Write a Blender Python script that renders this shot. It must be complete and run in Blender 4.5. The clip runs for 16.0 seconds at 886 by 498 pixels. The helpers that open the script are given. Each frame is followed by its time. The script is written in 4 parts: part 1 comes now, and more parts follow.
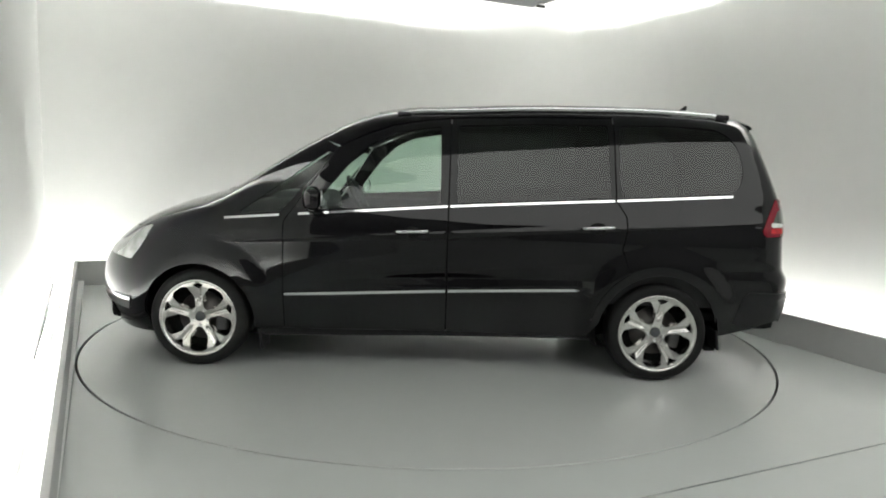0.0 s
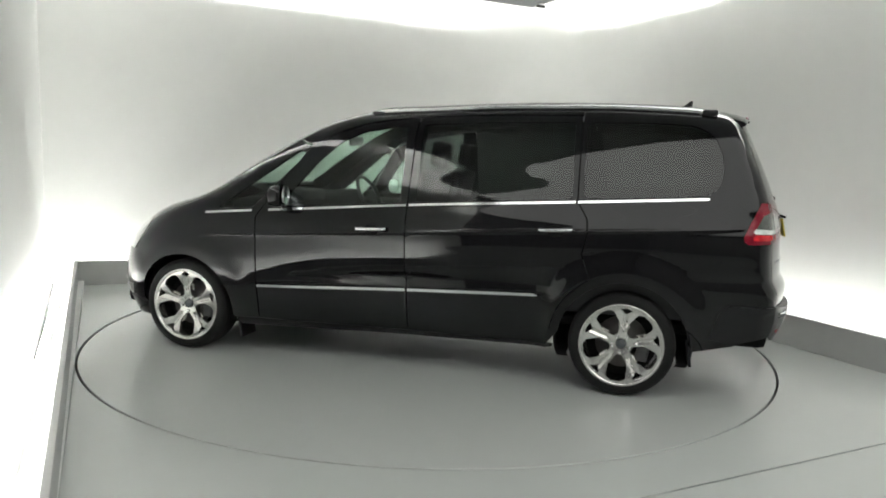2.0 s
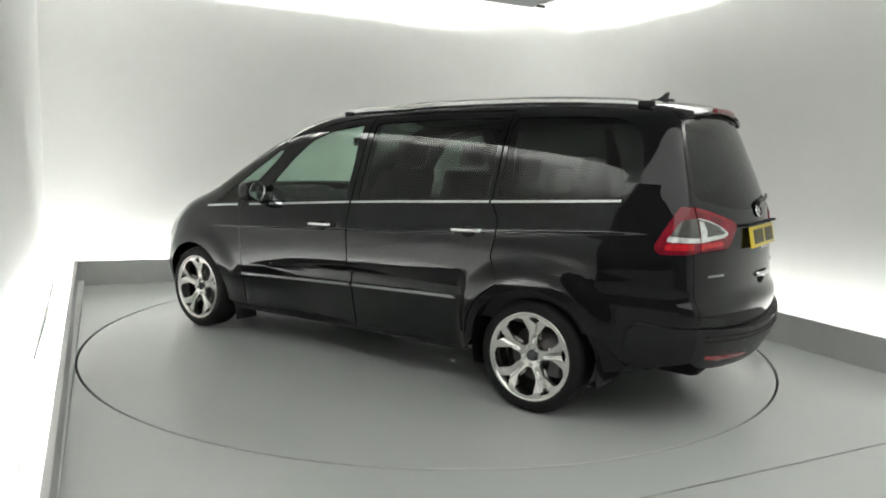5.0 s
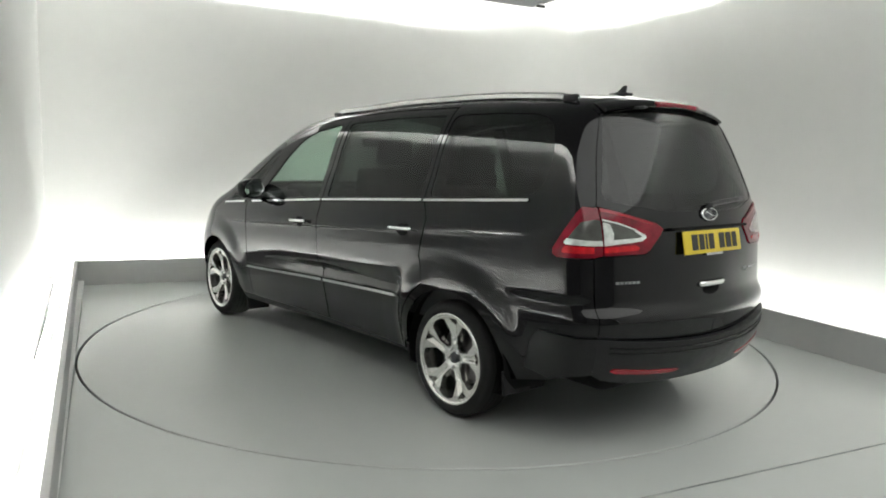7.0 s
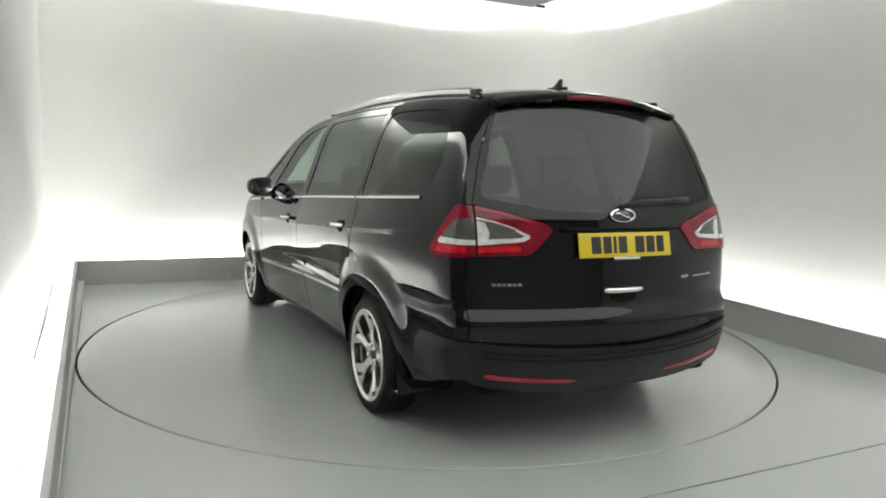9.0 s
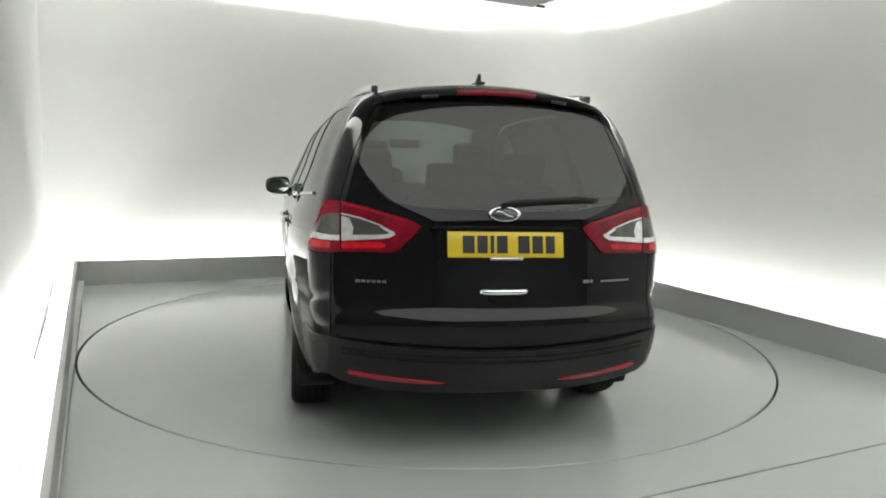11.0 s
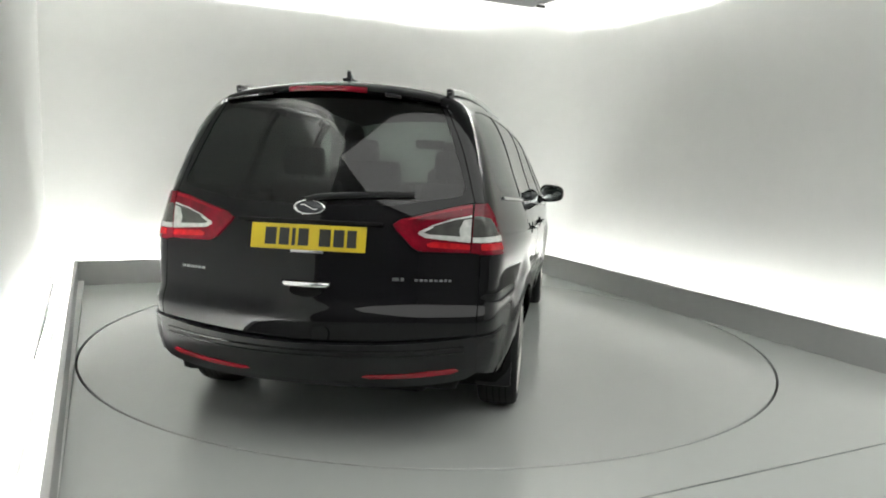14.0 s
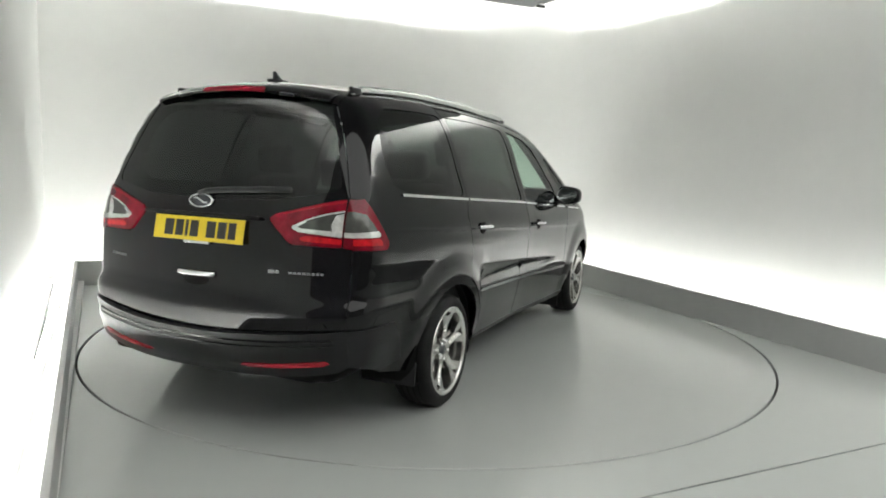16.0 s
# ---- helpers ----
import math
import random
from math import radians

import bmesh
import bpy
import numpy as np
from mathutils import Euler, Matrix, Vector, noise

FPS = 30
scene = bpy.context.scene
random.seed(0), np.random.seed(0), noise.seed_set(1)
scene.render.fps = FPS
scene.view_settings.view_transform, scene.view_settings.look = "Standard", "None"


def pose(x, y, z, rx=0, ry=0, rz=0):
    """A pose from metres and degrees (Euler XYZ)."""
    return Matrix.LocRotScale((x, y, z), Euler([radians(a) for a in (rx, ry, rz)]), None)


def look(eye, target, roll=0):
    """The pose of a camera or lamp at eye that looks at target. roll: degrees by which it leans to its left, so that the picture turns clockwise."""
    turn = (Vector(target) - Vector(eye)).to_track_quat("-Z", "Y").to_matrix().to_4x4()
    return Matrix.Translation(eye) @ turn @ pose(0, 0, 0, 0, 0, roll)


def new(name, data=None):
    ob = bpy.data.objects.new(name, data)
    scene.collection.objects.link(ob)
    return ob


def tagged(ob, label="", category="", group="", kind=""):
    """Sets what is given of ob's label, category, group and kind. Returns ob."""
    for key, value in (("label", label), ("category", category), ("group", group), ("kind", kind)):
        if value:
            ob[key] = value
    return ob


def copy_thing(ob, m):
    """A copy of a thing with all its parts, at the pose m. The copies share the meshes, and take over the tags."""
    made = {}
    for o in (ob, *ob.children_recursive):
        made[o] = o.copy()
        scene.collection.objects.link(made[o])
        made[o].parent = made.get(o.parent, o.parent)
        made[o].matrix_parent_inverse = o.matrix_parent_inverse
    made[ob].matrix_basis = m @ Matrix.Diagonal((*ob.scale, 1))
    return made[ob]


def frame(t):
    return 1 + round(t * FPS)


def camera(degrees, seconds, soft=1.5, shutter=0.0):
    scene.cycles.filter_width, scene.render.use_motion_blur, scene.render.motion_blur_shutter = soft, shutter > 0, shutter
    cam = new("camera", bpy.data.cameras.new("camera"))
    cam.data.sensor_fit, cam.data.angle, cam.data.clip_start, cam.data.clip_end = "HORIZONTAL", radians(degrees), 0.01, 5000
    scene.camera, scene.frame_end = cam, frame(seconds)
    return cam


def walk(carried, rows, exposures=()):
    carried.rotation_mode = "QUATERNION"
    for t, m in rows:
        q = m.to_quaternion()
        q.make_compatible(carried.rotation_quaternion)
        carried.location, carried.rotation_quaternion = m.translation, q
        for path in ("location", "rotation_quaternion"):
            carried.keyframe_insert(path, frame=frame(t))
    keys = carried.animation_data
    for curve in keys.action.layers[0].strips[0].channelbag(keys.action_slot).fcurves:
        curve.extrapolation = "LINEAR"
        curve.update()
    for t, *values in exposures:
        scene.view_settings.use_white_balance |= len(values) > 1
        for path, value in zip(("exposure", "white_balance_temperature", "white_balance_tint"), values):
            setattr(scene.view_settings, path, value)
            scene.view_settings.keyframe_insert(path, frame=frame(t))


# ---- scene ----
cam = camera(63.588, 16.0, soft=1.9)
EYE = Vector((0.0, -5.4075, 1.3573))
AIM = look(EYE, EYE + Vector((0.01398, 0.99142, -0.12993)), 1.89)
walk(cam, [(0.0, AIM), (16.0, AIM)], exposures=[(0.0, 0.08), (16.0, 0.08)])

# ---- world: an enclosed studio, so only a faint grey outside ----
world = bpy.data.worlds.new("studio_world")
scene.world = world
world.use_nodes = True
world.node_tree.nodes["Background"].inputs[0].default_value = (0.8, 0.85, 0.9, 1)
world.node_tree.nodes["Background"].inputs[1].default_value = 0.02

TUBE_LOW = 57.0      # glow of the tubes in the floor trough
TUBE_HIGH = 275.0     # glow of the tubes above the ceiling panel
PANEL_GLOW = 1.5     # glow of the sheets added over the entrance


# ---- materials ----
def socket(node, *names):
    for n in names:
        if n in node.inputs:
            return node.inputs[n]


def surface(name, color, rough=0.5, metal=0.0, coat=0.0, spec=0.5, vary=0.0, scale=6.0, bump=0.0, bump_scale=80.0,
            rough_vary=0.0, emit=None):
    """A principled material with variation at two scales, rough patches and fine relief."""
    m = bpy.data.materials.new(name)
    m.use_nodes = True
    nt = m.node_tree
    b = nt.nodes["Principled BSDF"]
    b.inputs["Base Color"].default_value = (*color, 1)
    b.inputs["Roughness"].default_value = rough
    b.inputs["Metallic"].default_value = metal
    b.inputs["Coat Weight"].default_value = coat
    b.inputs["Coat Roughness"].default_value = 0.03
    b.inputs["Coat IOR"].default_value = 1.42
    b.inputs["Specular IOR Level"].default_value = spec
    if emit:
        b.inputs["Emission Color"].default_value = (*emit[0], 1)
        b.inputs["Emission Strength"].default_value = emit[1]
    tc = nt.nodes.new("ShaderNodeTexCoord")

    def noise_tex(sc, detail=4.0):
        n = nt.nodes.new("ShaderNodeTexNoise")
        n.inputs["Scale"].default_value = sc
        n.inputs["Detail"].default_value = detail
        nt.links.new(tc.outputs["Object"], n.inputs["Vector"])
        return n.outputs["Fac"]

    def ranged(value, lo, hi):
        r = nt.nodes.new("ShaderNodeMapRange")
        r.inputs["From Min"].default_value, r.inputs["From Max"].default_value = 0.3, 0.7
        r.inputs["To Min"].default_value, r.inputs["To Max"].default_value = lo, hi
        nt.links.new(value, r.inputs["Value"])
        return r.outputs["Result"]

    if vary:
        big, small = ranged(noise_tex(scale), 1 - vary, 1 + vary), ranged(noise_tex(scale * 11, 6), 1 - vary * 0.4, 1 + vary * 0.4)
        mul = nt.nodes.new("ShaderNodeMath")
        mul.operation = "MULTIPLY"
        nt.links.new(big, mul.inputs[0]), nt.links.new(small, mul.inputs[1])
        mix = nt.nodes.new("ShaderNodeVectorMath")
        mix.operation = "SCALE"
        mix.inputs[0].default_value = color
        nt.links.new(mul.outputs[0], mix.inputs["Scale"])
        nt.links.new(mix.outputs[0], b.inputs["Base Color"])
    if rough_vary:
        nt.links.new(ranged(noise_tex(scale * 1.7, 5), rough - rough_vary, rough + rough_vary), b.inputs["Roughness"])
    if bump:
        bn = nt.nodes.new("ShaderNodeBump")
        bn.inputs["Strength"].default_value = bump
        bn.inputs["Distance"].default_value = 0.002
        nt.links.new(noise_tex(bump_scale, 5), bn.inputs["Height"])
        nt.links.new(bn.outputs["Normal"], b.inputs["Normal"])
    return m


def pane_glass(name, tint, gloss_tint=(1, 1, 1), rough=0.01):
    """Thin window glass: tinted see-through with a mirror gloss that grows at grazing angles."""
    m = bpy.data.materials.new(name)
    m.use_nodes = True
    nt = m.node_tree
    nt.nodes.remove(nt.nodes["Principled BSDF"])
    out = nt.nodes["Material Output"]
    clear, gloss, mix, face, power, scaled = (nt.nodes.new("ShaderNode" + k) for k in ("BsdfTransparent", "BsdfGlossy", "MixShader", "LayerWeight", "Math", "Math"))
    clear.inputs["Color"].default_value = (*tint, 1)
    gloss.inputs["Color"].default_value = (*gloss_tint, 1)
    gloss.inputs["Roughness"].default_value = rough
    face.inputs["Blend"].default_value = 0.5
    power.operation, scaled.operation = "POWER", "MULTIPLY_ADD"
    power.inputs[1].default_value = 5.0
    scaled.inputs[1].default_value, scaled.inputs[2].default_value = 0.85, 0.046
    nt.links.new(face.outputs["Facing"], power.inputs[0])
    nt.links.new(power.outputs[0], scaled.inputs[0])
    nt.links.new(scaled.outputs[0], mix.inputs[0])
    nt.links.new(clear.outputs[0], mix.inputs[1])
    nt.links.new(gloss.outputs[0], mix.inputs[2])
    nt.links.new(mix.outputs[0], out.inputs["Surface"])
    return m


def clear_face(name, tint):
    """The inner face of a pane: see-through only."""
    m = bpy.data.materials.new(name)
    m.use_nodes = True
    nt = m.node_tree
    nt.nodes.remove(nt.nodes["Principled BSDF"])
    t = nt.nodes.new("ShaderNodeBsdfTransparent")
    t.inputs["Color"].default_value = (*tint, 1)
    nt.links.new(t.outputs[0], nt.nodes["Material Output"].inputs["Surface"])
    return m


def tube_glow(name, color, strength):
    m = bpy.data.materials.new(name)
    m.use_nodes = True
    b = m.node_tree.nodes["Principled BSDF"]
    b.inputs["Base Color"].default_value = (0.9, 0.9, 0.9, 1)
    b.inputs["Emission Color"].default_value = (*color, 1)
    b.inputs["Emission Strength"].default_value = strength
    return m


M_WALL = surface("white_wall_paint", (0.86, 0.865, 0.845), 0.55, vary=0.02, scale=0.7, bump=0.05, bump_scale=160)
# the ceiling panel gets only bounced light; that dimness is put into this grey
M_CEIL = surface("shaded_ceiling_grey", (0.30, 0.30, 0.30), 0.8, vary=0.03, scale=0.8)
M_FLOOR = surface("grey_resin_floor", (0.495, 0.52, 0.50), 0.25, spec=0.75, vary=0.012, scale=0.9, rough_vary=0.0)
M_TABLE = surface("grey_turntable_paint", (0.485, 0.505, 0.485), 0.19, spec=0.75, vary=0.014, scale=1.1, rough_vary=0.0)
M_KERB = surface("grey_kerb_paint", (0.50, 0.50, 0.495), 0.5, vary=0.04, scale=1.5, bump=0.08, bump_scale=90)
M_PIT = surface("dark_pit", (0.03, 0.03, 0.03), 0.8, vary=0.1)
# dark colour stands in for the unlit wall past the tubes
M_BACK = surface("unlit_entrance_grey", (0.13, 0.13, 0.135), 0.6, vary=0.05, scale=0.8)
M_SOUTH = surface("grey_entrance_wall", (0.24, 0.24, 0.24), 0.6, vary=0.05, scale=0.8)
M_BATTEN = surface("white_batten_metal", (0.8, 0.8, 0.8), 0.4, vary=0.02)
M_LOW = tube_glow("trough_tube_glow", (0.992, 1.0, 0.965), TUBE_LOW)
M_LOW_EAST = tube_glow("dim_trough_tube_glow", (0.992, 1.0, 0.965), TUBE_LOW * 0.45)
M_HIGH_EAST = tube_glow("dim_cove_tube_glow", (0.992, 1.0, 0.965), TUBE_HIGH * 1.4)
M_HIGH = tube_glow("cove_tube_glow", (0.992, 1.0, 0.965), TUBE_HIGH)
M_PAINT = surface("black_metallic_paint", (0.0035, 0.0035, 0.0042), 0.35, metal=0.0, coat=1.0, spec=0.0, vary=0.15, scale=3.0)
M_TRIM = surface("black_textured_plastic", (0.008, 0.008, 0.009), 0.34, spec=0.32, vary=0.15, scale=9, bump=0.15, bump_scale=320, rough_vary=0.06)
M_UNDER = surface("black_underbody", (0.006, 0.006, 0.006), 0.85, spec=0.2, vary=0.2, scale=7)
M_RUBBER = surface("tyre_rubber", (0.008, 0.008, 0.008), 0.75, spec=0.3, vary=0.2, scale=14, bump=0.2, bump_scale=150)
M_ALLOY = surface("silver_alloy", (0.72, 0.71, 0.69), 0.24, metal=1.0, vary=0.02, scale=12, rough_vary=0.02)
M_DISC = surface("brake_steel", (0.13, 0.125, 0.12), 0.45, metal=1.0, vary=0.1, scale=25)
M_CALIPER = surface("cast_caliper", (0.10, 0.10, 0.10), 0.6, metal=0.5, vary=0.15, scale=20)
M_CHROME = surface("chrome", (0.86, 0.87, 0.87), 0.07, metal=1.0, vary=0.01, scale=20)
M_SATIN = surface("satin_aluminium", (0.75, 0.76, 0.76), 0.25, metal=1.0, vary=0.02, scale=20)
M_RED = surface("red_lamp_lens", (0.18, 0.002, 0.012), 0.08, coat=0.0, vary=0.35, scale=14, bump=0.15, bump_scale=60)
M_REDBRIGHT = surface("bright_red_lens", (0.52, 0.006, 0.012), 0.10, coat=0.5, vary=0.3, scale=30, bump=0.25, bump_scale=120)
M_REDDARK = surface("dark_red_reflector", (0.30, 0.003, 0.013), 0.2, coat=0.6, vary=0.12, scale=40, bump=0.2, bump_scale=160)
M_CLEAR = surface("clear_lamp_lens", (0.80, 0.81, 0.78), 0.16, metal=0.35, coat=1.0, vary=0.22, scale=34, bump=0.2, bump_scale=70)
M_LAMPGREY = surface("smoky_lamp_lens", (0.10, 0.10, 0.092), 0.15, metal=0.4, coat=1.0, vary=0.2, scale=24)
M_HEAD = surface("headlamp_lens", (0.70, 0.71, 0.70), 0.12, metal=0.55, coat=1.0, vary=0.25, scale=16, bump=0.1, bump_scale=50)
M_PLATE = surface("yellow_number_plate", (0.66, 0.50, 0.02), 0.35, coat=0.4, vary=0.03, scale=20)
M_INK = surface("black_plate_ink", (0.02, 0.02, 0.02), 0.5, vary=0.1, scale=40)
M_LETTER = surface("dull_badge_metal", (0.42, 0.43, 0.43), 0.3, metal=1.0, vary=0.05, scale=60)
M_BADGE = surface("grey_badge_enamel", (0.05, 0.055, 0.06), 0.2, coat=1.0, vary=0.1, scale=60)
M_SEAT = surface("charcoal_seat_cloth", (0.035, 0.035, 0.037), 0.9, vary=0.15, scale=18, bump=0.3, bump_scale=300)
M_DASH = surface("dark_dashboard_plastic", (0.03, 0.031, 0.032), 0.6, vary=0.1, scale=12, bump=0.15, bump_scale=260)
M_LINING = surface("grey_roof_lining", (0.12, 0.12, 0.12), 0.9, vary=0.05, scale=9)
M_GLASS = pane_glass("green_tinted_glass", (0.80, 0.875, 0.83))
M_DARKGLASS = pane_glass("privacy_glass", (0.32, 0.34, 0.33))
M_REARGLASS = pane_glass("privacy_rear_glass", (0.40, 0.42, 0.41))
INNER = {M_GLASS: clear_face("green_tinted_glass_back", (0.80, 0.875, 0.83)), M_DARKGLASS: clear_face("privacy_glass_back", (0.32, 0.34, 0.33)),
         M_REARGLASS: clear_face("privacy_rear_glass_back", (0.40, 0.42, 0.41))}
M_MIRROR = surface("mirror_glass", (0.75, 0.78, 0.78), 0.02, metal=1.0, vary=0.01)
# emission of the added sheets; no such lamp is known over the entrance
M_ADDEDGLOW = tube_glow("added_glow_sheet", (0.992, 1.0, 0.965), PANEL_GLOW)
M_CABLE = surface("grey_cable", (0.012, 0.012, 0.012), 0.7, spec=0.2, vary=0.1)


# ---- mesh helpers ----
def part(name, bm, material, parent, label="", smooth=True):
    """Links a bmesh as one mesh object under a thing or a part."""
    me = bpy.data.meshes.new(name)
    bm.to_mesh(me)
    bm.free()
    me.materials.append(material)
    me.shade_smooth() if smooth else me.shade_flat()
    ob = new(name, me)
    ob.parent = parent
    if label:
        ob["label"] = label
    return ob


def crisp(ob, degrees=35):
    """Sharp edges above the angle, smooth faces elsewhere."""
    ob.data.set_sharp_from_angle(angle=radians(degrees))
    return ob


def rbox(bm, size, bevel=0.01, m=Matrix.Identity(4), seg=2):
    """A bevelled box added to bm."""
    r = bmesh.ops.create_cube(bm, size=1.0, matrix=m @ Matrix.Diagonal((*size, 1)))
    edges = list({e for v in r["verts"] for e in v.link_edges})
    if bevel:
        bmesh.ops.bevel(bm, geom=edges, offset=bevel, segments=seg, affect="EDGES", profile=0.6)
    return bm


def box(size, bevel=0.01, m=Matrix.Identity(4), seg=2):
    return rbox(bmesh.new(), size, bevel, m, seg)


def lathe(profile, n=64, axis="Y", m=Matrix.Identity(4), closed=True):
    """A ring of the profile [(radius, along)] turned about the axis."""
    bm = bmesh.new()
    rows = []
    for i in range(n):
        a = 2 * math.pi * i / n
        c, s = math.cos(a), math.sin(a)
        rows.append([bm.verts.new(m @ (Vector((r * c, h, r * s)) if axis == "Y" else Vector((r * c, r * s, h)))) for r, h in profile])
    k = len(profile)
    for i in range(n):
        a, b = rows[i], rows[(i + 1) % n]
        for j in range(k if closed else k - 1):
            bm.faces.new((a[j], b[j], b[(j + 1) % k], a[(j + 1) % k]))
    bmesh.ops.recalc_face_normals(bm, faces=bm.faces)
    return bm


def tube_along(points, radius, n=10, flat=1.0):
    """A round (or flattened) bar along points, with closed ends."""
    bm = bmesh.new()
    pts = [Vector(p) for p in points]
    rings = []
    for i, p in enumerate(pts):
        d = (pts[min(i + 1, len(pts) - 1)] - pts[max(i - 1, 0)]).normalized()
        up = Vector((0, 0, 1)) if abs(d.z) < 0.9 else Vector((1, 0, 0))
        a = d.cross(up).normalized()
        b = a.cross(d).normalized()
        rings.append([bm.verts.new(p + radius * (math.cos(t) * a + flat * math.sin(t) * b)) for t in np.linspace(0, 2 * math.pi, n, endpoint=False)])
    for a, b in zip(rings, rings[1:]):
        for j in range(n):
            bm.faces.new((a[j], a[(j + 1) % n], b[(j + 1) % n], b[j]))
    bm.faces.new(rings[0][::-1]), bm.faces.new(rings[-1])
    bmesh.ops.recalc_face_normals(bm, faces=bm.faces)
    return bm


def inside(poly, P):
    """Which of the points P lie inside the polygon."""
    poly = np.asarray(poly, float)
    x, y = P[:, 0], P[:, 1]
    hit = np.zeros(len(P), bool)
    for (x0, y0), (x1, y1) in zip(poly, np.roll(poly, -1, 0)):
        cross = ((y0 > y) != (y1 > y)) & (x < (x1 - x0) * (y - y0) / (y1 - y0 + 1e-15) + x0)
        hit ^= cross
    return hit


def dense(poly, step):
    """The polygon's edges cut into pieces no longer than step."""
    out = []
    for a, b in zip(poly, list(poly[1:]) + [poly[0]]):
        n = max(1, int(math.ceil(math.dist(a, b) / step)))
        out += [(a[0] + (b[0] - a[0]) * i / n, a[1] + (b[1] - a[1]) * i / n) for i in range(n)]
    return out


def rounded(poly, radius, seg=5):
    """The polygon with its corners rounded off."""
    out = []
    n = len(poly)
    for i in range(n):
        p, a, b = Vector(poly[i]), Vector(poly[i - 1]), Vector(poly[(i + 1) % n])
        r = min(radius, (a - p).length * 0.45, (b - p).length * 0.45)
        s, e = p + (a - p).normalized() * r, p + (b - p).normalized() * r
        for k in range(seg + 1):
            t = k / seg
            q = s * (1 - t) ** 2 + p * 2 * t * (1 - t) + e * t ** 2
            out.append((q.x, q.y))
    return out


def triangles(outline, holes, du, dv, step):
    """A triangle net of the region inside outline and outside holes: points and faces."""
    from mathutils.geometry import delaunay_2d_cdt
    loops = [dense(list(outline), step)] + [dense(list(h), step) for h in holes]
    pts, edges = [], []
    for lp in loops:
        k = len(pts)
        pts += lp
        edges += [(k + i, k + (i + 1) % len(lp)) for i in range(len(lp))]
    B = np.array(pts)
    lo, hi = B.min(0), B.max(0)
    if du:
        g = np.stack(np.meshgrid(np.arange(lo[0] + du * 0.5, hi[0], du), np.arange(lo[1] + dv * 0.5, hi[1], dv)), -1).reshape(-1, 2)
        ok = inside(loops[0], g)
        for h in loops[1:]:
            ok &= ~inside(h, g)
        g = g[ok]
        if len(g):
            D = (np.abs((g[:, None, :] - B[None]) / np.array([du, dv])).max(2)).min(1)
            g = g[D > 0.45]
            pts += [tuple(q) for q in g]
    vs, _, fs, *_ = delaunay_2d_cdt([Vector(p) for p in pts], edges, [], 0, 1e-6)
    V = np.array([(v.x, v.y) for v in vs])
    F = np.array([f for f in fs if len(f) == 3])
    C = V[F].mean(1)
    ok = inside(loops[0], C)
    for h in loops[1:]:
        ok &= ~inside(h, C)
    F = F[ok]
    a, b, c = V[F[:, 0]], V[F[:, 1]], V[F[:, 2]]
    area = (b[:, 0] - a[:, 0]) * (c[:, 1] - a[:, 1]) - (b[:, 1] - a[:, 1]) * (c[:, 0] - a[:, 0])
    F[area < 0] = F[area < 0][:, ::-1]
    return V, F


def sheet(name, P, N, F, thick, material, parent, label="", inner=None):
    """A sheet with thickness: outer points P with normals N, inner points set back, and a rim."""
    n = len(P)
    Q = P - N * thick
    E = {}
    for f in F:
        for a, b in ((f[0], f[1]), (f[1], f[2]), (f[2], f[0])):
            E[(a, b)] = 1
    rim = [(a, b) for a, b in E if (b, a) not in E]
    faces = [tuple(int(i) for i in f) for f in F] + [tuple(int(i) + n for i in f[::-1]) for f in F]
    faces += [(int(b), int(a), int(a) + n, int(b) + n) for a, b in rim]
    me = bpy.data.meshes.new(name)
    me.from_pydata([tuple(map(float, v)) for v in np.vstack([P, Q])], [], faces)
    me.update()
    me.shade_smooth()
    fn = np.array([p.normal[:] for p in me.polygons])
    loop_n, k = [], len(F)
    for i, f in enumerate(faces):
        for v in f:
            loop_n.append(N[v] if i < k else (-N[v - n] if i < 2 * k else fn[i]))
    me.normals_split_custom_set([tuple(map(float, v)) for v in loop_n])
    me.materials.append(material)
    if inner:                                   # the pane's inner face
        me.materials.append(inner)
        me.polygons.foreach_set("material_index", [0] * k + [1] * (len(faces) - k))
    ob = new(name, me)
    ob.parent = parent
    if label:
        ob["label"] = label
    return ob


# ---- the studio: a rectangular bay turned against the camera ----
BAY = Matrix.Rotation(radians(24.8), 4, "Z")
LEFT, RIGHT, BACK, FRONT = -2.50, 2.45, 2.69, -7.4       # inner faces of the kerbs, and the entrance
WALL_L, WALL_R, WALL_B = -2.78, 2.90, 3.02               # wall faces
KERB_H, ROOM_H, PANEL_Z = 0.235, 3.75, 3.14
TABLE_R = 2.437


def setting(name, bm, material, label, smooth=False):
    ob = part(name, bm, material, None, label, smooth)
    ob.matrix_world = BAY
    return tagged(ob, label, name.split("_")[0], kind="structure")


def slab(x0, x1, y0, y1, z0, z1, bevel=0.0):
    return box((x1 - x0, y1 - y0, z1 - z0), bevel, Matrix.Translation(((x0 + x1) / 2, (y0 + y1) / 2, (z0 + z1) / 2)))


def flat_plate(outline, holes, z, thick):
    """A level plate with holes, z its top."""
    V, F = triangles(outline, holes, 0, 0, 0.35)
    bm = bmesh.new()
    top = [bm.verts.new((x, y, z)) for x, y in V]
    faces = [bm.faces.new([top[i] for i in f]) for f in F]
    r = bmesh.ops.extrude_face_region(bm, geom=faces)
    bmesh.ops.translate(bm, vec=(0, 0, -thick), verts=[v for v in r["geom"] if isinstance(v, bmesh.types.BMVert)])
    bmesh.ops.recalc_face_normals(bm, faces=bm.faces)
    return bm


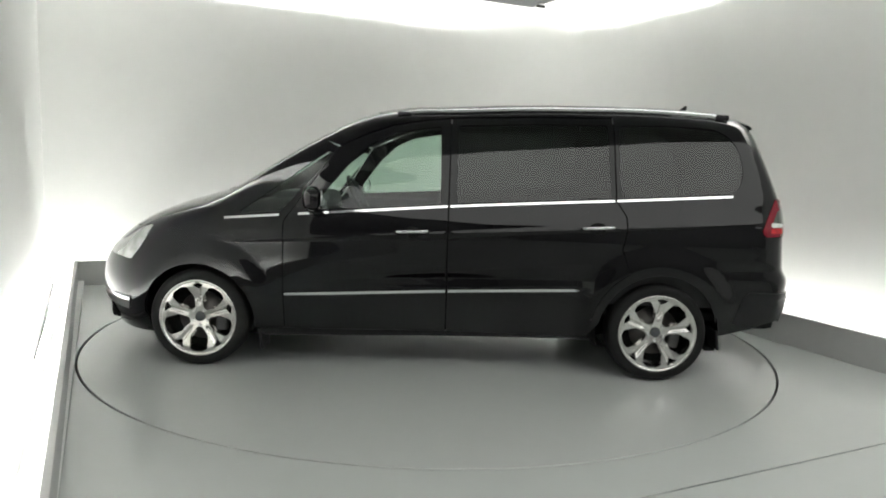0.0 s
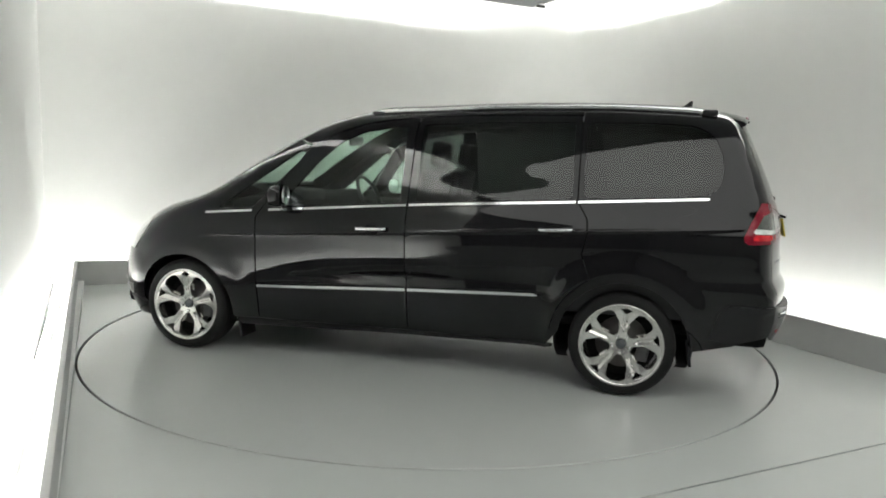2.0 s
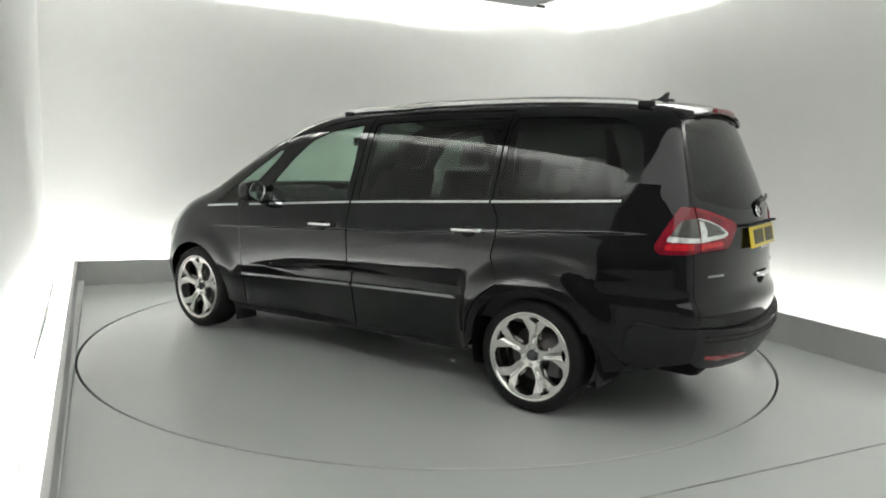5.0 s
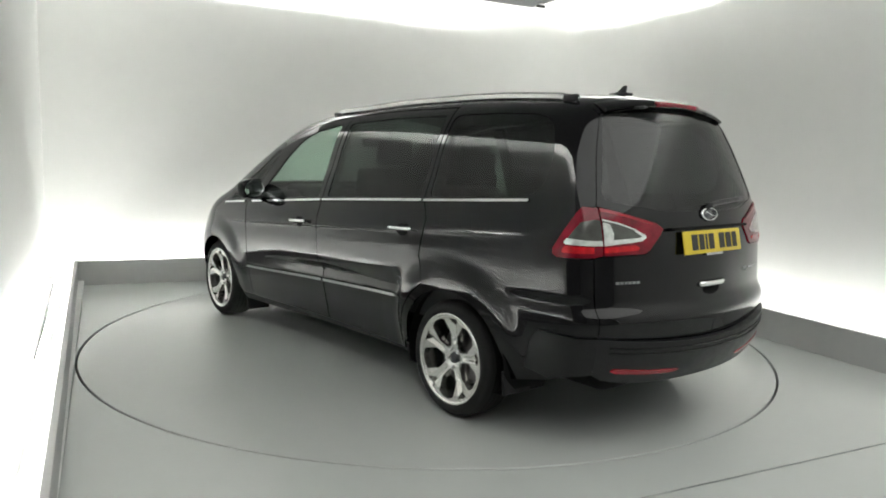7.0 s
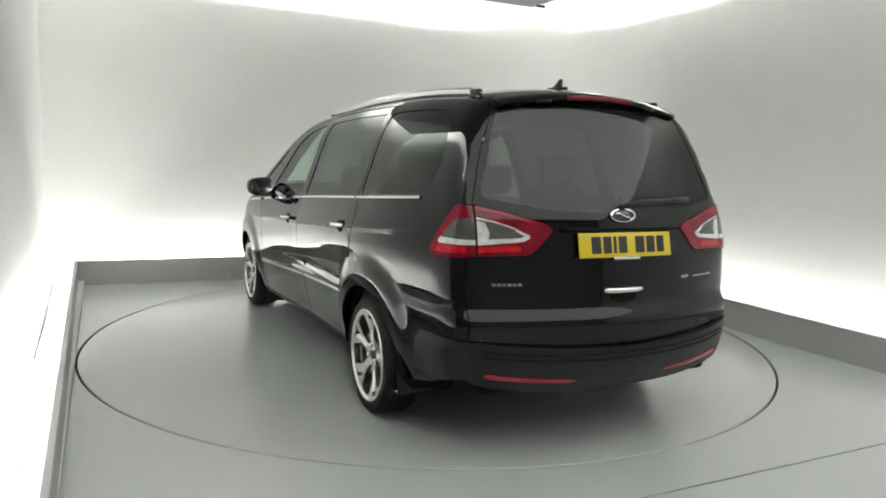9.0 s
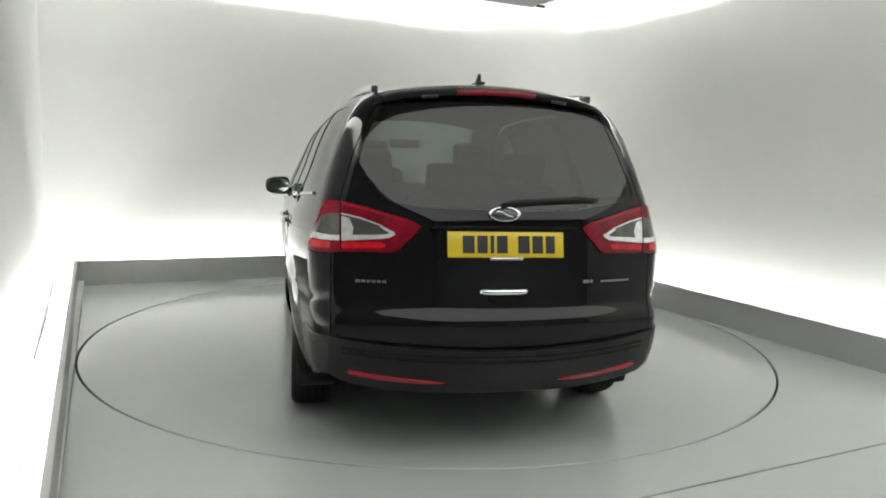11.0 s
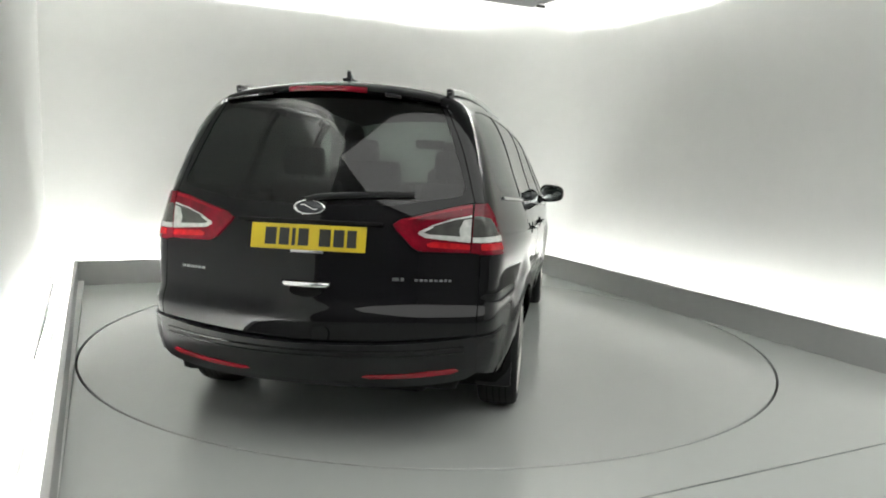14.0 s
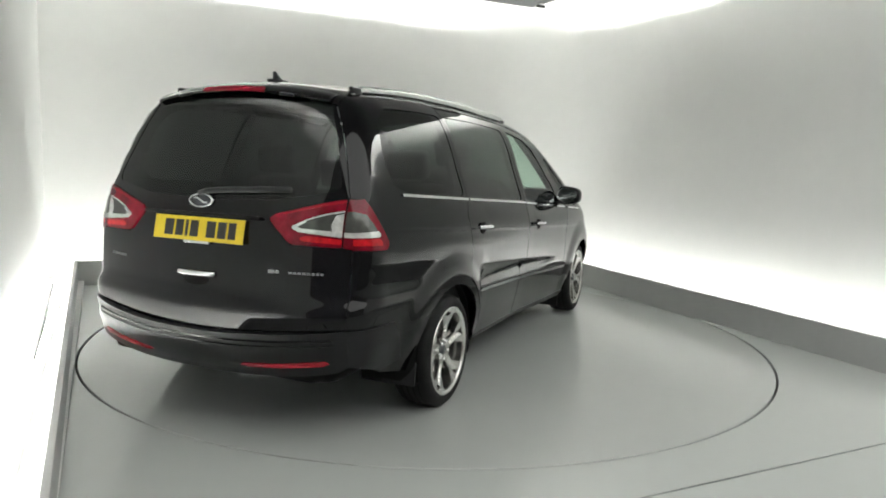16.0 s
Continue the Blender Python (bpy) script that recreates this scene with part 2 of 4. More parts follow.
def circle(r, n=160, cx=0.0, cy=0.0):
    return [(cx + r * math.cos(2 * math.pi * i / n), cy + r * math.sin(2 * math.pi * i / n)) for i in range(n)]


SEAM = -2.785
ring = circle(TABLE_R + 0.0145, 200)
setting("floor", flat_plate([(LEFT - 0.02, SEAM + 0.006), (RIGHT + 0.02, SEAM + 0.006), (RIGHT + 0.02, BACK + 0.02), (LEFT - 0.02, BACK + 0.02)], [ring], 0.0, 0.05),
        M_FLOOR, "glossy grey painted floor round the turntable")
setting("floor_apron", slab(WALL_L, WALL_R, FRONT, SEAM - 0.006, -0.05, 0.0), M_FLOOR, "glossy grey painted floor before the turntable bay")
setting("pit_floor", slab(WALL_L - 0.2, WALL_R + 0.2, FRONT, WALL_B + 0.2, -0.30, -0.16), M_PIT, "dark pit floor beneath the turntable")
setting("wall_north", slab(WALL_L - 0.2, WALL_R + 0.2, WALL_B, WALL_B + 0.2, -0.2, ROOM_H), M_WALL, "white painted studio wall washed with light")
ENTRY = -2.95
# unseen west wall past the bay, darkened by colour as if unlit
setting("wall_west_entry", slab(WALL_L - 0.2, WALL_L, FRONT, ENTRY, -0.2, ROOM_H), M_BACK, "side wall of the entrance, its lack of light put into dark grey")
setting("wall_east_entry", slab(WALL_R, WALL_R + 0.2, FRONT, ENTRY, -0.2, ROOM_H), M_WALL, "white painted side wall of the entrance")
setting("wall_west", slab(WALL_L - 0.2, WALL_L, ENTRY, WALL_B, -0.2, ROOM_H), M_WALL, "white painted studio wall washed with light")
setting("wall_east", slab(WALL_R, WALL_R + 0.2, ENTRY, WALL_B, -0.2, ROOM_H), M_WALL, "white painted studio wall washed with light")
setting("wall_south", slab(WALL_L - 0.2, WALL_R + 0.2, FRONT - 0.2, FRONT, -0.2, ROOM_H), M_SOUTH, "dark grey entrance wall opposite the bay")
RC = 0.75
cove = bmesh.new()
arc = [(WALL_R - RC + RC * math.cos(a), WALL_B - RC + RC * math.sin(a)) for a in np.linspace(0, math.pi / 2, 15)]
front, back = [[[cove.verts.new((x + d, y + d, z)) for x, y in arc] for z in (-0.2, ROOM_H)] for d in (-0.003, 0.02)]
for (lo, hi), flip in ((front, False), (back, True)):
    for i in range(14):
        f = (lo[i], lo[i + 1], hi[i + 1], hi[i])
        cove.faces.new(f[::-1] if flip else f)
bmesh.ops.recalc_face_normals(cove, faces=cove.faces)
setting("wall_corner", cove, M_WALL, "curved white corner between two studio walls", smooth=True)
setting("ceiling", slab(WALL_L - 0.2, WALL_R + 0.2, FRONT - 0.2, WALL_B + 0.2, ROOM_H, ROOM_H + 0.1), M_WALL, "white ceiling above the panel")
# shade under the panel comes from its grey colour
setting("ceiling_panel", slab(LEFT + 0.02, RIGHT - 0.02, FRONT, BACK - 0.05, PANEL_Z, PANEL_Z + 0.06), M_CEIL, "suspended ceiling panel with a cove gap, its shade put into the grey")
KT = 0.03
setting("kerb_north", slab(LEFT - KT, RIGHT + KT, BACK, BACK + KT, -0.05, KERB_H, 0.004), M_KERB, "low grey painted kerb hiding the light trough")
west = slab(LEFT - KT, LEFT, FRONT, BACK - 0.002, -0.05, KERB_H, 0.004)
for v in west.verts:
    v.co.x += (BACK - v.co.y) * 0.0105          # the kerb runs a little out of square
setting("kerb_west", west, M_KERB, "low grey painted kerb hiding the light trough")
setting("kerb_east", slab(RIGHT, RIGHT + KT, FRONT, BACK - 0.002, -0.05, KERB_H, 0.004), M_KERB, "low grey painted kerb hiding the light trough")
setting("trough_north", slab(LEFT - KT, RIGHT + KT, BACK + KT, WALL_B, 0.02, 0.05), M_WALL, "white trough floor behind the kerb")
setting("trough_west", slab(WALL_L, LEFT + 0.05, FRONT, WALL_B, 0.02, 0.048), M_WALL, "white trough floor behind the kerb")
setting("trough_east", slab(RIGHT + KT, WALL_R, FRONT, WALL_B, 0.02, 0.048), M_WALL, "white trough floor behind the kerb")

# turntable disc, turning with the car
turntable = new("turntable")
part("disc", flat_plate(circle(TABLE_R - 0.010, 200), [], 0.0, 0.04), M_TABLE, turntable, smooth=False)
part("edge_ring", lathe([(TABLE_R - 0.010, -0.05), (TABLE_R, -0.05), (TABLE_R, -0.003), (TABLE_R - 0.003, 0.0), (TABLE_R - 0.010, 0.0)], 200, "Z"), M_TABLE, turntable, smooth=False)
tagged(turntable, "round grey painted turntable set flush in the floor", "turntable")


def light_tube(m, length, glow, label):
    base = new("light_batten")
    base.matrix_world = m
    tagged(base, label, "light batten", "cove lights")
    part("housing", box((length, 0.05, 0.03), 0.004, Matrix.Translation((0, 0, 0.015))), M_BATTEN, base)
    tube = lathe([(0.0005, -length * 0.49), (0.014, -length * 0.49), (0.014, length * 0.49), (0.0005, length * 0.49)], 12, "Z",
                 Matrix.Translation((0, 0, 0.05)) @ Matrix.Rotation(math.pi / 2, 4, "Y"), closed=False)
    part("tube", tube, glow, base, "glowing white tube")
    return base


def run_of_tubes(p0, p1, n, glow, label, flip=False):
    p0, p1 = Vector(p0), Vector(p1)
    d = (p1 - p0) / n
    turn = math.atan2(d.y, d.x)
    first = None
    for i in range(n):
        c = p0 + d * (i + 0.5)
        m = BAY @ Matrix.Translation(c) @ Matrix.Rotation(turn, 4, "Z") @ (Matrix.Rotation(math.pi, 4, "X") if flip else Matrix.Identity(4))
        if first is None:
            first = light_tube(m, d.length - 0.02, glow, label)
        else:
            copy_thing(first, m)


LOWL, HIGHL = "white fluorescent batten standing in the floor trough", "white fluorescent batten above the ceiling panel's edge"
run_of_tubes((LEFT - 0.02, BACK + 0.16, 0.05), (RIGHT + 0.02, BACK + 0.16, 0.05), 3, M_LOW, LOWL)
run_of_tubes((LEFT - 0.13, -2.6, 0.048), (LEFT - 0.13, BACK, 0.048), 4, M_LOW, LOWL)
run_of_tubes((RIGHT + 0.20, -2.8, 0.048), (RIGHT + 0.20, BACK - 0.1, 0.048), 4, M_LOW_EAST, LOWL)
run_of_tubes((LEFT + 0.2, BACK - 0.12, PANEL_Z + 0.06), (RIGHT - 0.75, BACK - 0.12, PANEL_Z + 0.06), 3, M_HIGH, HIGHL)
run_of_tubes((LEFT + 0.1, -2.8, PANEL_Z + 0.06), (LEFT + 0.1, BACK - 0.4, PANEL_Z + 0.06), 4, M_HIGH, HIGHL)
run_of_tubes((RIGHT - 0.1, -2.8, PANEL_Z + 0.06), (RIGHT - 0.1, BACK - 0.8, PANEL_Z + 0.06), 4, M_HIGH_EAST, HIGHL)


# added glowing sheets over the entrance side, in a grid; an invented light source
light_field = new("added_glow_field")
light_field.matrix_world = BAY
tagged(light_field, "added field of glowing white sheets under the ceiling before the bay", "ceiling light")
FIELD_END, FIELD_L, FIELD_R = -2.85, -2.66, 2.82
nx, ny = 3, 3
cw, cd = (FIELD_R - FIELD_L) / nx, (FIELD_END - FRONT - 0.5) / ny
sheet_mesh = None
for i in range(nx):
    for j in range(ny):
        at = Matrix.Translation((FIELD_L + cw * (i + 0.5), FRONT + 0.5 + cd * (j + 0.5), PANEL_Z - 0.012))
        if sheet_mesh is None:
            o = part("light_sheet", box((cw - 0.006, cd - 0.006, 0.012), 0.002), M_ADDEDGLOW, light_field, "added glowing white sheet", smooth=False)
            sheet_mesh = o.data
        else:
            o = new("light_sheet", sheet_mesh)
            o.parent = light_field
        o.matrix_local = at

# cable lying in the left trough, and a small sensor at the ceiling panel's far corner
cable = part("cable", tube_along([(-2.702 + 0.0033 * k + 0.002 * math.sin(k), 2.5 - 0.20 * k, 0.060) for k in range(14)], 0.008, 8), M_CABLE, None)
cable.matrix_world = BAY
tagged(cable, "thin grey cable lying in the white light trough", "cable")
sensor = new("ceiling_sensor")
sensor.matrix_world = BAY @ Matrix.Translation((2.39, 2.40, PANEL_Z))
tagged(sensor, "small dark sensor under the ceiling panel's corner", "sensor")
part("mount", lathe([(0.0005, 0.0), (0.03, 0.0), (0.03, -0.02), (0.0005, -0.02)], 20, "Z", closed=False), M_BATTEN, sensor)
part("housing", box((0.11, 0.04, 0.03), 0.012, Matrix.Translation((0, 0, -0.03))), M_PIT, sensor)
# ---- the car: one closed body surface, cut into its panels ----
def spline(points):
    """A smooth natural cubic through points [(x, y)], straight beyond its ends."""
    X, Y = np.array(sorted(points), float).T
    n, h = len(X), np.diff(np.array(sorted(points), float)[:, 0])
    A, r = np.eye(n), np.zeros(n)
    for i in range(1, n - 1):
        A[i, i - 1:i + 2] = h[i - 1], 2 * (h[i - 1] + h[i]), h[i]
        r[i] = 6 * ((Y[i + 1] - Y[i]) / h[i] - (Y[i] - Y[i - 1]) / h[i - 1])
    K = np.linalg.solve(A, r)

    def f(x):
        x = np.clip(np.asarray(x, float), X[0], X[-1])
        i = np.clip(np.searchsorted(X, x) - 1, 0, n - 2)
        d, t = h[i], x - X[i]
        return (Y[i] + t * ((Y[i + 1] - Y[i]) / d - d * (2 * K[i] + K[i + 1]) / 6) + t ** 2 * K[i] / 2 + t ** 3 * (K[i + 1] - K[i]) / (6 * d))
    return f


side_prof = spline([(0.12, .79), (0.22, .865), (0.30, .888), (0.42, .914), (0.52, .930), (0.60, .935), (0.70, .938), (0.80, .939), (0.90, .940),
                    (0.98, .925), (1.06, .897), (1.14, .870), (1.24, .832), (1.42, .768), (1.56, .700), (1.66, .637), (1.78, .55)])
top_prof = spline([(-2.6, 1.50), (-2.25, 1.625), (-2.03, 1.678), (-1.7, 1.712), (-1.3, 1.730), (-.9, 1.733), (-.5, 1.725), (-.1, 1.702), (.22, 1.682), (.47, 1.630), (.66, 1.545),
                   (.83, 1.448), (1.05, 1.308), (1.22, 1.192), (1.40, 1.100), (1.70, 1.003), (1.95, .892), (2.15, .765), (2.35, .60)])
crown = spline([(-2.6, .20), (-1, .20), (.2, .20), (.7, .16), (1.3, .11), (2.0, .10), (2.4, .1)])
rear_prof = spline([(.12, -2.30), (.28, -2.33), (.40, -2.368), (.55, -2.386), (.60, -2.391), (.640, -2.392), (.665, -2.384), (.705, -2.361), (.74, -2.355), (.80, -2.350), (.90, -2.342), (1.0, -2.332), (1.12, -2.305), (1.2, -2.275), (1.35, -2.21), (1.5, -2.14), (1.62, -2.08), (1.75, -2.0)])
nose_prof = spline([(.12, 2.24), (.25, 2.33), (.40, 2.38), (.55, 2.38), (.68, 2.34), (.80, 2.26), (1.0, 2.08), (1.4, 1.8)])
WHEELS = ((1.425, .348), (-1.425, .368))
HUB_Z, TYRE_R = 0.306, 0.306


def softmax2(a, b, k):
    h = np.maximum(k - np.abs(a - b), 0) / k
    return np.maximum(a, b) + h ** 3 * k / 6


def half_width(x, z):
    w = side_prof(z) - (0.092 - 0.024 * np.clip((z - 1.0) / 0.25, 0, 1)) * (np.maximum(-1.0 - x, 0) / 1.1) ** 2 - 0.036 * (np.maximum(x - 0.7, 0) / 1.2) ** 2
    w = w + 0.013 * np.clip(x, -0.9, 0) + 0.032 * np.clip(x, 0, 1.5)                                # the body narrows towards the tail
    line = 0.845 + (0.55 - x) * 0.062                                     # shoulder crease, rising to the rear
    fade = np.clip((x + 2.1) / 0.4, 0, 1) * np.clip((1.35 - x) / 0.3, 0, 1)
    w = w + 0.006 * np.exp(-((z - line) / 0.011) ** 2) * fade
    w = w - 0.008 * np.exp(-((z - 0.705) / 0.030) ** 2) * np.clip((-1.72 - x) / 0.22, 0, 1)   # groove round the tail
    low = 0.527 + (0.3 - x) * 0.042                                       # scoop between a rising crease and the rubbing strip
    high = 0.595 + (0.6 - x) * 0.085
    t = np.clip((high - z) / (high - low), 0, 1)
    u = np.clip((0.70 - x) / 0.9, 0, 1) * np.clip((x + 1.02) / 0.08, 0, 1)
    k = np.clip(0.22 + 0.52 * (0.65 - x) / 1.6, 0.2, 0.85)                # share of the height that is undercut
    a, b = np.clip(t / k, 0, 1), np.clip((t - k) / (1 - k), 0, 1)
    w = w - u * u * (3 - 2 * u) * (0.046 * (a * 0.8 + a * a * (3 - 2 * a) * 0.2) - 0.013 * b)
    w = w - 0.013 * np.clip((0.85 - z) / 0.29, 0, 1) ** 2 * np.clip((1.0 - x) / 0.6, 0, 1) * np.clip((x + 1.15) / 0.4, 0, 1)   # the door's flank turns under
    for cx, r in WHEELS:                                                  # flared wheel arches
        d = np.hypot(x - cx, z - HUB_Z)
        t = np.clip((d - r - 0.055) / 0.13, 0, 1)
        w = w + 0.022 * (1 - t * t * (3 - 2 * t)) * np.clip((z - 0.12) / 0.35, 0, 1)
    return w


def body(x, y, z):
    """Below 0 inside the car's skin."""
    y = np.abs(y)
    f = softmax2(y - half_width(x, z), z - (top_prof(x) - crown(x) * y ** 2), 0.16)
    f = softmax2(f, rear_prof(z) + 0.25 * y ** 2 - x, 0.12)
    return softmax2(f, x - (nose_prof(z) - 0.61 * y ** 2), 0.22)


def root(fn, lo, hi):
    lo, hi = lo.astype(float), hi.astype(float)
    for _ in range(34):
        mid = (lo + hi) / 2
        neg = fn(mid) < 0
        lo, hi = np.where(neg, mid, lo), np.where(neg, hi, mid)
    return (lo + hi) / 2


def on_side(V):
    x, z = V[:, 0], V[:, 1]
    return np.stack([x, root(lambda q: body(x, q, z), np.zeros(len(x)), np.full(len(x), 1.1)), z], 1)


def on_top(V):
    x, y = V[:, 0], V[:, 1]
    return np.stack([x, y, root(lambda q: body(x, y, q), np.full(len(x), .62), np.full(len(x), 1.9))], 1)


def on_rear(V):
    y, z = V[:, 0], V[:, 1]
    return np.stack([root(lambda q: body(-q, y, z), np.full(len(y), .5), np.full(len(y), 2.7)) * -1, y, z], 1)


def on_front(V):
    y, z = V[:, 0], V[:, 1]
    return np.stack([root(lambda q: body(q, y, z), np.full(len(y), .5), np.full(len(y), 2.7)), y, z], 1)


def skin_normal(P):
    e = 0.0015
    g = np.stack([body(*(P + d).T) - body(*(P - d).T) for d in np.eye(3) * e], 1)
    return g / np.linalg.norm(g, axis=1, keepdims=True)


CHARTS = {"side": (on_side, False), "top": (on_top, True), "rear": (on_rear, True), "front": (on_front, True)}
FLIP = {"side": True, "top": False, "rear": True, "front": False}


def panel(name, chart, outline, material, parent, holes=(), off=0.0, thick=0.012, mirror=False, label="", step=0.03, du=0.042, dv=0.0095):
    """A piece of the body's skin with that outline, lifted by off along the skin's normal; mirror: the other side of the car."""
    V, F = triangles(outline, holes, du, dv, step)
    P = CHARTS[chart][0](V)
    N = skin_normal(P)
    P = P + N * (off(P)[:, None] if callable(off) else off)
    if FLIP[chart]:
        F = F[:, ::-1]
    if callable(off):
        fn = np.cross(P[F[:, 1]] - P[F[:, 0]], P[F[:, 2]] - P[F[:, 0]])
        N = np.zeros_like(P)
        for k in range(3):
            np.add.at(N, F[:, k], fn)
        N /= np.linalg.norm(N, axis=1, keepdims=True) + 1e-12
    if mirror:
        P, N, F = P * (1, -1, 1), N * (1, -1, 1), F[:, ::-1]
    return sheet(name, P, N, F, thick, material, parent, label, INNER.get(material))


car = new("car")
tagged(car, "glossy black people carrier with chrome strips and silver wheels", "car")

# seams of the skin: roof edge, rear corner and nose corner
roof_y = spline([(-2.02, .545), (-1.0, .575), (.2, .585), (.6, .615), (1.0, .68), (1.3, .725), (1.6, .73), (1.875, .70)])
T_R = float(on_top(np.array([[-2.02, .545]]))[0, 2])
T_F = float(on_top(np.array([[1.875, .70]]))[0, 2])
rear_y = spline([(.14, .70), (.30, .735), (.60, .745), (.9, .745), (1.05, .735), (1.2, .695), (1.40, .63), (T_R, .545)])


def nose_y(z):
    return np.interp(z, [.15, .55, T_F], [.75, .76, .70])


def roof_line(x0, x1, n=40):
    x = np.linspace(x0, x1, n)
    return [(a, b) for a, b in zip(x, on_top(np.stack([x, roof_y(x)], 1))[:, 2])]


def rear_line(z0, z1, n=30):
    z = np.linspace(z0, z1, n)
    return [(float(a), float(b)) for a, b in zip(on_rear(np.stack([rear_y(z), z], 1))[:, 0], z)]


def nose_line(z0, z1, n=16):
    z = np.linspace(z0, z1, n)
    return [(float(a), float(b)) for a, b in zip(on_front(np.stack([nose_y(z), z], 1))[:, 0], z)]


def arch(i, a0, a1, n=28, grow=0.0):
    """Points along the wheel arch i from angle a0 to a1 (degrees, 0 to the front, 90 up)."""
    cx, r = WHEELS[i]
    return [(cx + (r + grow) * math.cos(radians(a)), HUB_Z + (r + grow) * math.sin(radians(a))) for a in np.linspace(a0, a1, n)]


belt = spline([(1.30, .934), (.917, .966), (.655, .986), (-.126, 1.047), (-1.158, 1.114), (-1.86, 1.160)])


def belt_line(x0, x1, lift, n=16):
    x = np.linspace(x0, x1, n)
    return [(float(a), float(b) + lift) for a, b in zip(x, belt(x))]


WIN_FRONT = rounded([(.735, 1.005), (.50, 1.305), (.37, 1.425), (.22, 1.495), (-.045, 1.538), (-.062, 1.062)], .025)
WIN_REAR = rounded([(-.162, 1.070), (-.150, 1.545), (-.62, 1.570), (-1.085, 1.577), (-1.10, 1.130)], .025)
WIN_QUARTER = rounded([(-1.165, 1.134), (-1.150, 1.578), (-1.50, 1.585), (-1.76, 1.575), (-1.865, 1.52), (-1.915, 1.40), (-1.925, 1.30), (-1.90, 1.215), (-1.83, 1.178)], .05)
WIN_FLAG = rounded([(1.165, .972), (.915, .990), (.60, 1.345), (.648, 1.362)], .015)
SILL = 0.255

for mir in (False, True):
    sd = "right" if mir else "left"
    s = -1 if mir else 1
    # front wing
    a_f = arch(0, 3, 180 - 8)
    wing = nose_line(.42, T_F) + roof_line(1.875, .72, 30) + [(.585, 1.392), (.845, 1.00), (.893, .93), (.897, SILL), (WHEELS[0][0] - WHEELS[0][1] - .0, SILL)] + a_f[::-1][0:] + [(1.80, .36), (1.82, .42)]
    panel("front_wing", "side", wing, M_PAINT, car, [WIN_FLAG], mirror=mir)
    # front bumper side
    panel("bumper_side", "side", nose_line(.19, .416) + [(1.818, .416), (1.795, .352), (1.745, .30), (1.74, .19)], M_PAINT, car, mirror=mir)
    # doors
    door = panel("front_door", "side", [(.891, SILL), (.887, .928), (.838, 1.003), (.578, 1.395)] +
                 [(.40, 1.478), (.25, 1.532), (.10, 1.562), (-.105, 1.588), (-.109, SILL)], M_PAINT, car, [WIN_FRONT], mirror=mir)
    panel("window", "side", WIN_FRONT, M_GLASS, door, off=-.004, thick=.004, mirror=mir, label="clear green-tinted door glass")
    panel("chrome_strip", "side", belt_line(.80, -.104, .007) + belt_line(-.104, .80, -.006), M_CHROME, door, off=.009, thick=.012, mirror=mir, du=.05, dv=0.02)
    panel("rubbing_strip", "side", [(.885, .490), (-.104, .532), (-.104, .515), (.885, .474)], M_CHROME, door, off=.013, thick=.016, mirror=mir, label="chrome strip along the lower door")
    rdoor = panel("rear_door", "side", [(-.117, SILL), (-.113, 1.588), (-.6, 1.612), (-1.118, 1.618), (-1.128, 1.12), (-1.19, 1.02), (-1.195, .94)] +
                  [(-1.17, .82)] + arch(1, 62, 8, 14, .055) + [(-.975, SILL)], M_PAINT, car, [WIN_REAR], mirror=mir)
    panel("window", "side", WIN_REAR, M_DARKGLASS, rdoor, off=-.004, thick=.004, mirror=mir, label="dark privacy door glass")
    panel("chrome_strip", "side", belt_line(-.122, -1.12, .007) + belt_line(-1.12, -.122, -.006), M_CHROME, rdoor, off=.009, thick=.012, mirror=mir, du=.05, dv=0.02)
    panel("rubbing_strip", "side", [(-.122, .533), (-.90, .566), (-.935, .555), (-.90, .549), (-.122, .516)], M_CHROME, rdoor, off=.013, thick=.016, mirror=mir, label="chrome strip along the lower door")
    panel("wing_strip", "side", belt_line(1.245, .915, .007) + belt_line(.915, 1.245, -.006), M_CHROME, car, off=.009, thick=.012, mirror=mir, du=.05, dv=0.02, label="chrome strip under the quarter glass")
    panel("quarter_strip", "side", belt_line(-1.135, -1.85, .007) + belt_line(-1.85, -1.135, -.006), M_CHROME, car, off=.009, thick=.012, mirror=mir, du=.05, dv=0.02, label="chrome strip along the rear side")
    # rear side panel: from the door's rear edge round the arch to the rear corner, lamp left out
    LAMP_SIDE = [(-2.128, 1.150), (-2.072, 1.035), (-2.040, .960), (-2.046, .937), (-2.068, .922)]
    lamp_join_top, lamp_join_low = rear_line(1.146, 1.146, 1)[0], rear_line(.925, .925, 1)[0]
    quarter = ([(-.982, SILL), (-.982, .36)] + arch(1, 8, 62, 14, .048) + [(-1.178, .82), (-1.203, .94), (-1.198, 1.02), (-1.136, 1.12), (-1.126, 1.618)] +
               roof_line(-1.126, -2.02, 24) + rear_line(T_R, 1.152)[1:] + LAMP_SIDE + rear_line(.921, .42) +
               [(-2.03, .335), (-1.815, .290)] + arch(1, 181, 8))
    panel("rear_side", "side", quarter, M_PAINT, car, [WIN_QUARTER], mirror=mir, label="glossy black rear side panel with a flared arch")
    panel("quarter_window", "side", WIN_QUARTER, M_DARKGLASS, car, off=-.004, thick=.004, mirror=mir, label="dark privacy quarter glass")
    panel("flag_window", "side", WIN_FLAG, M_GLASS, car, off=-.004, thick=.004, mirror=mir, label="small clear front quarter glass")
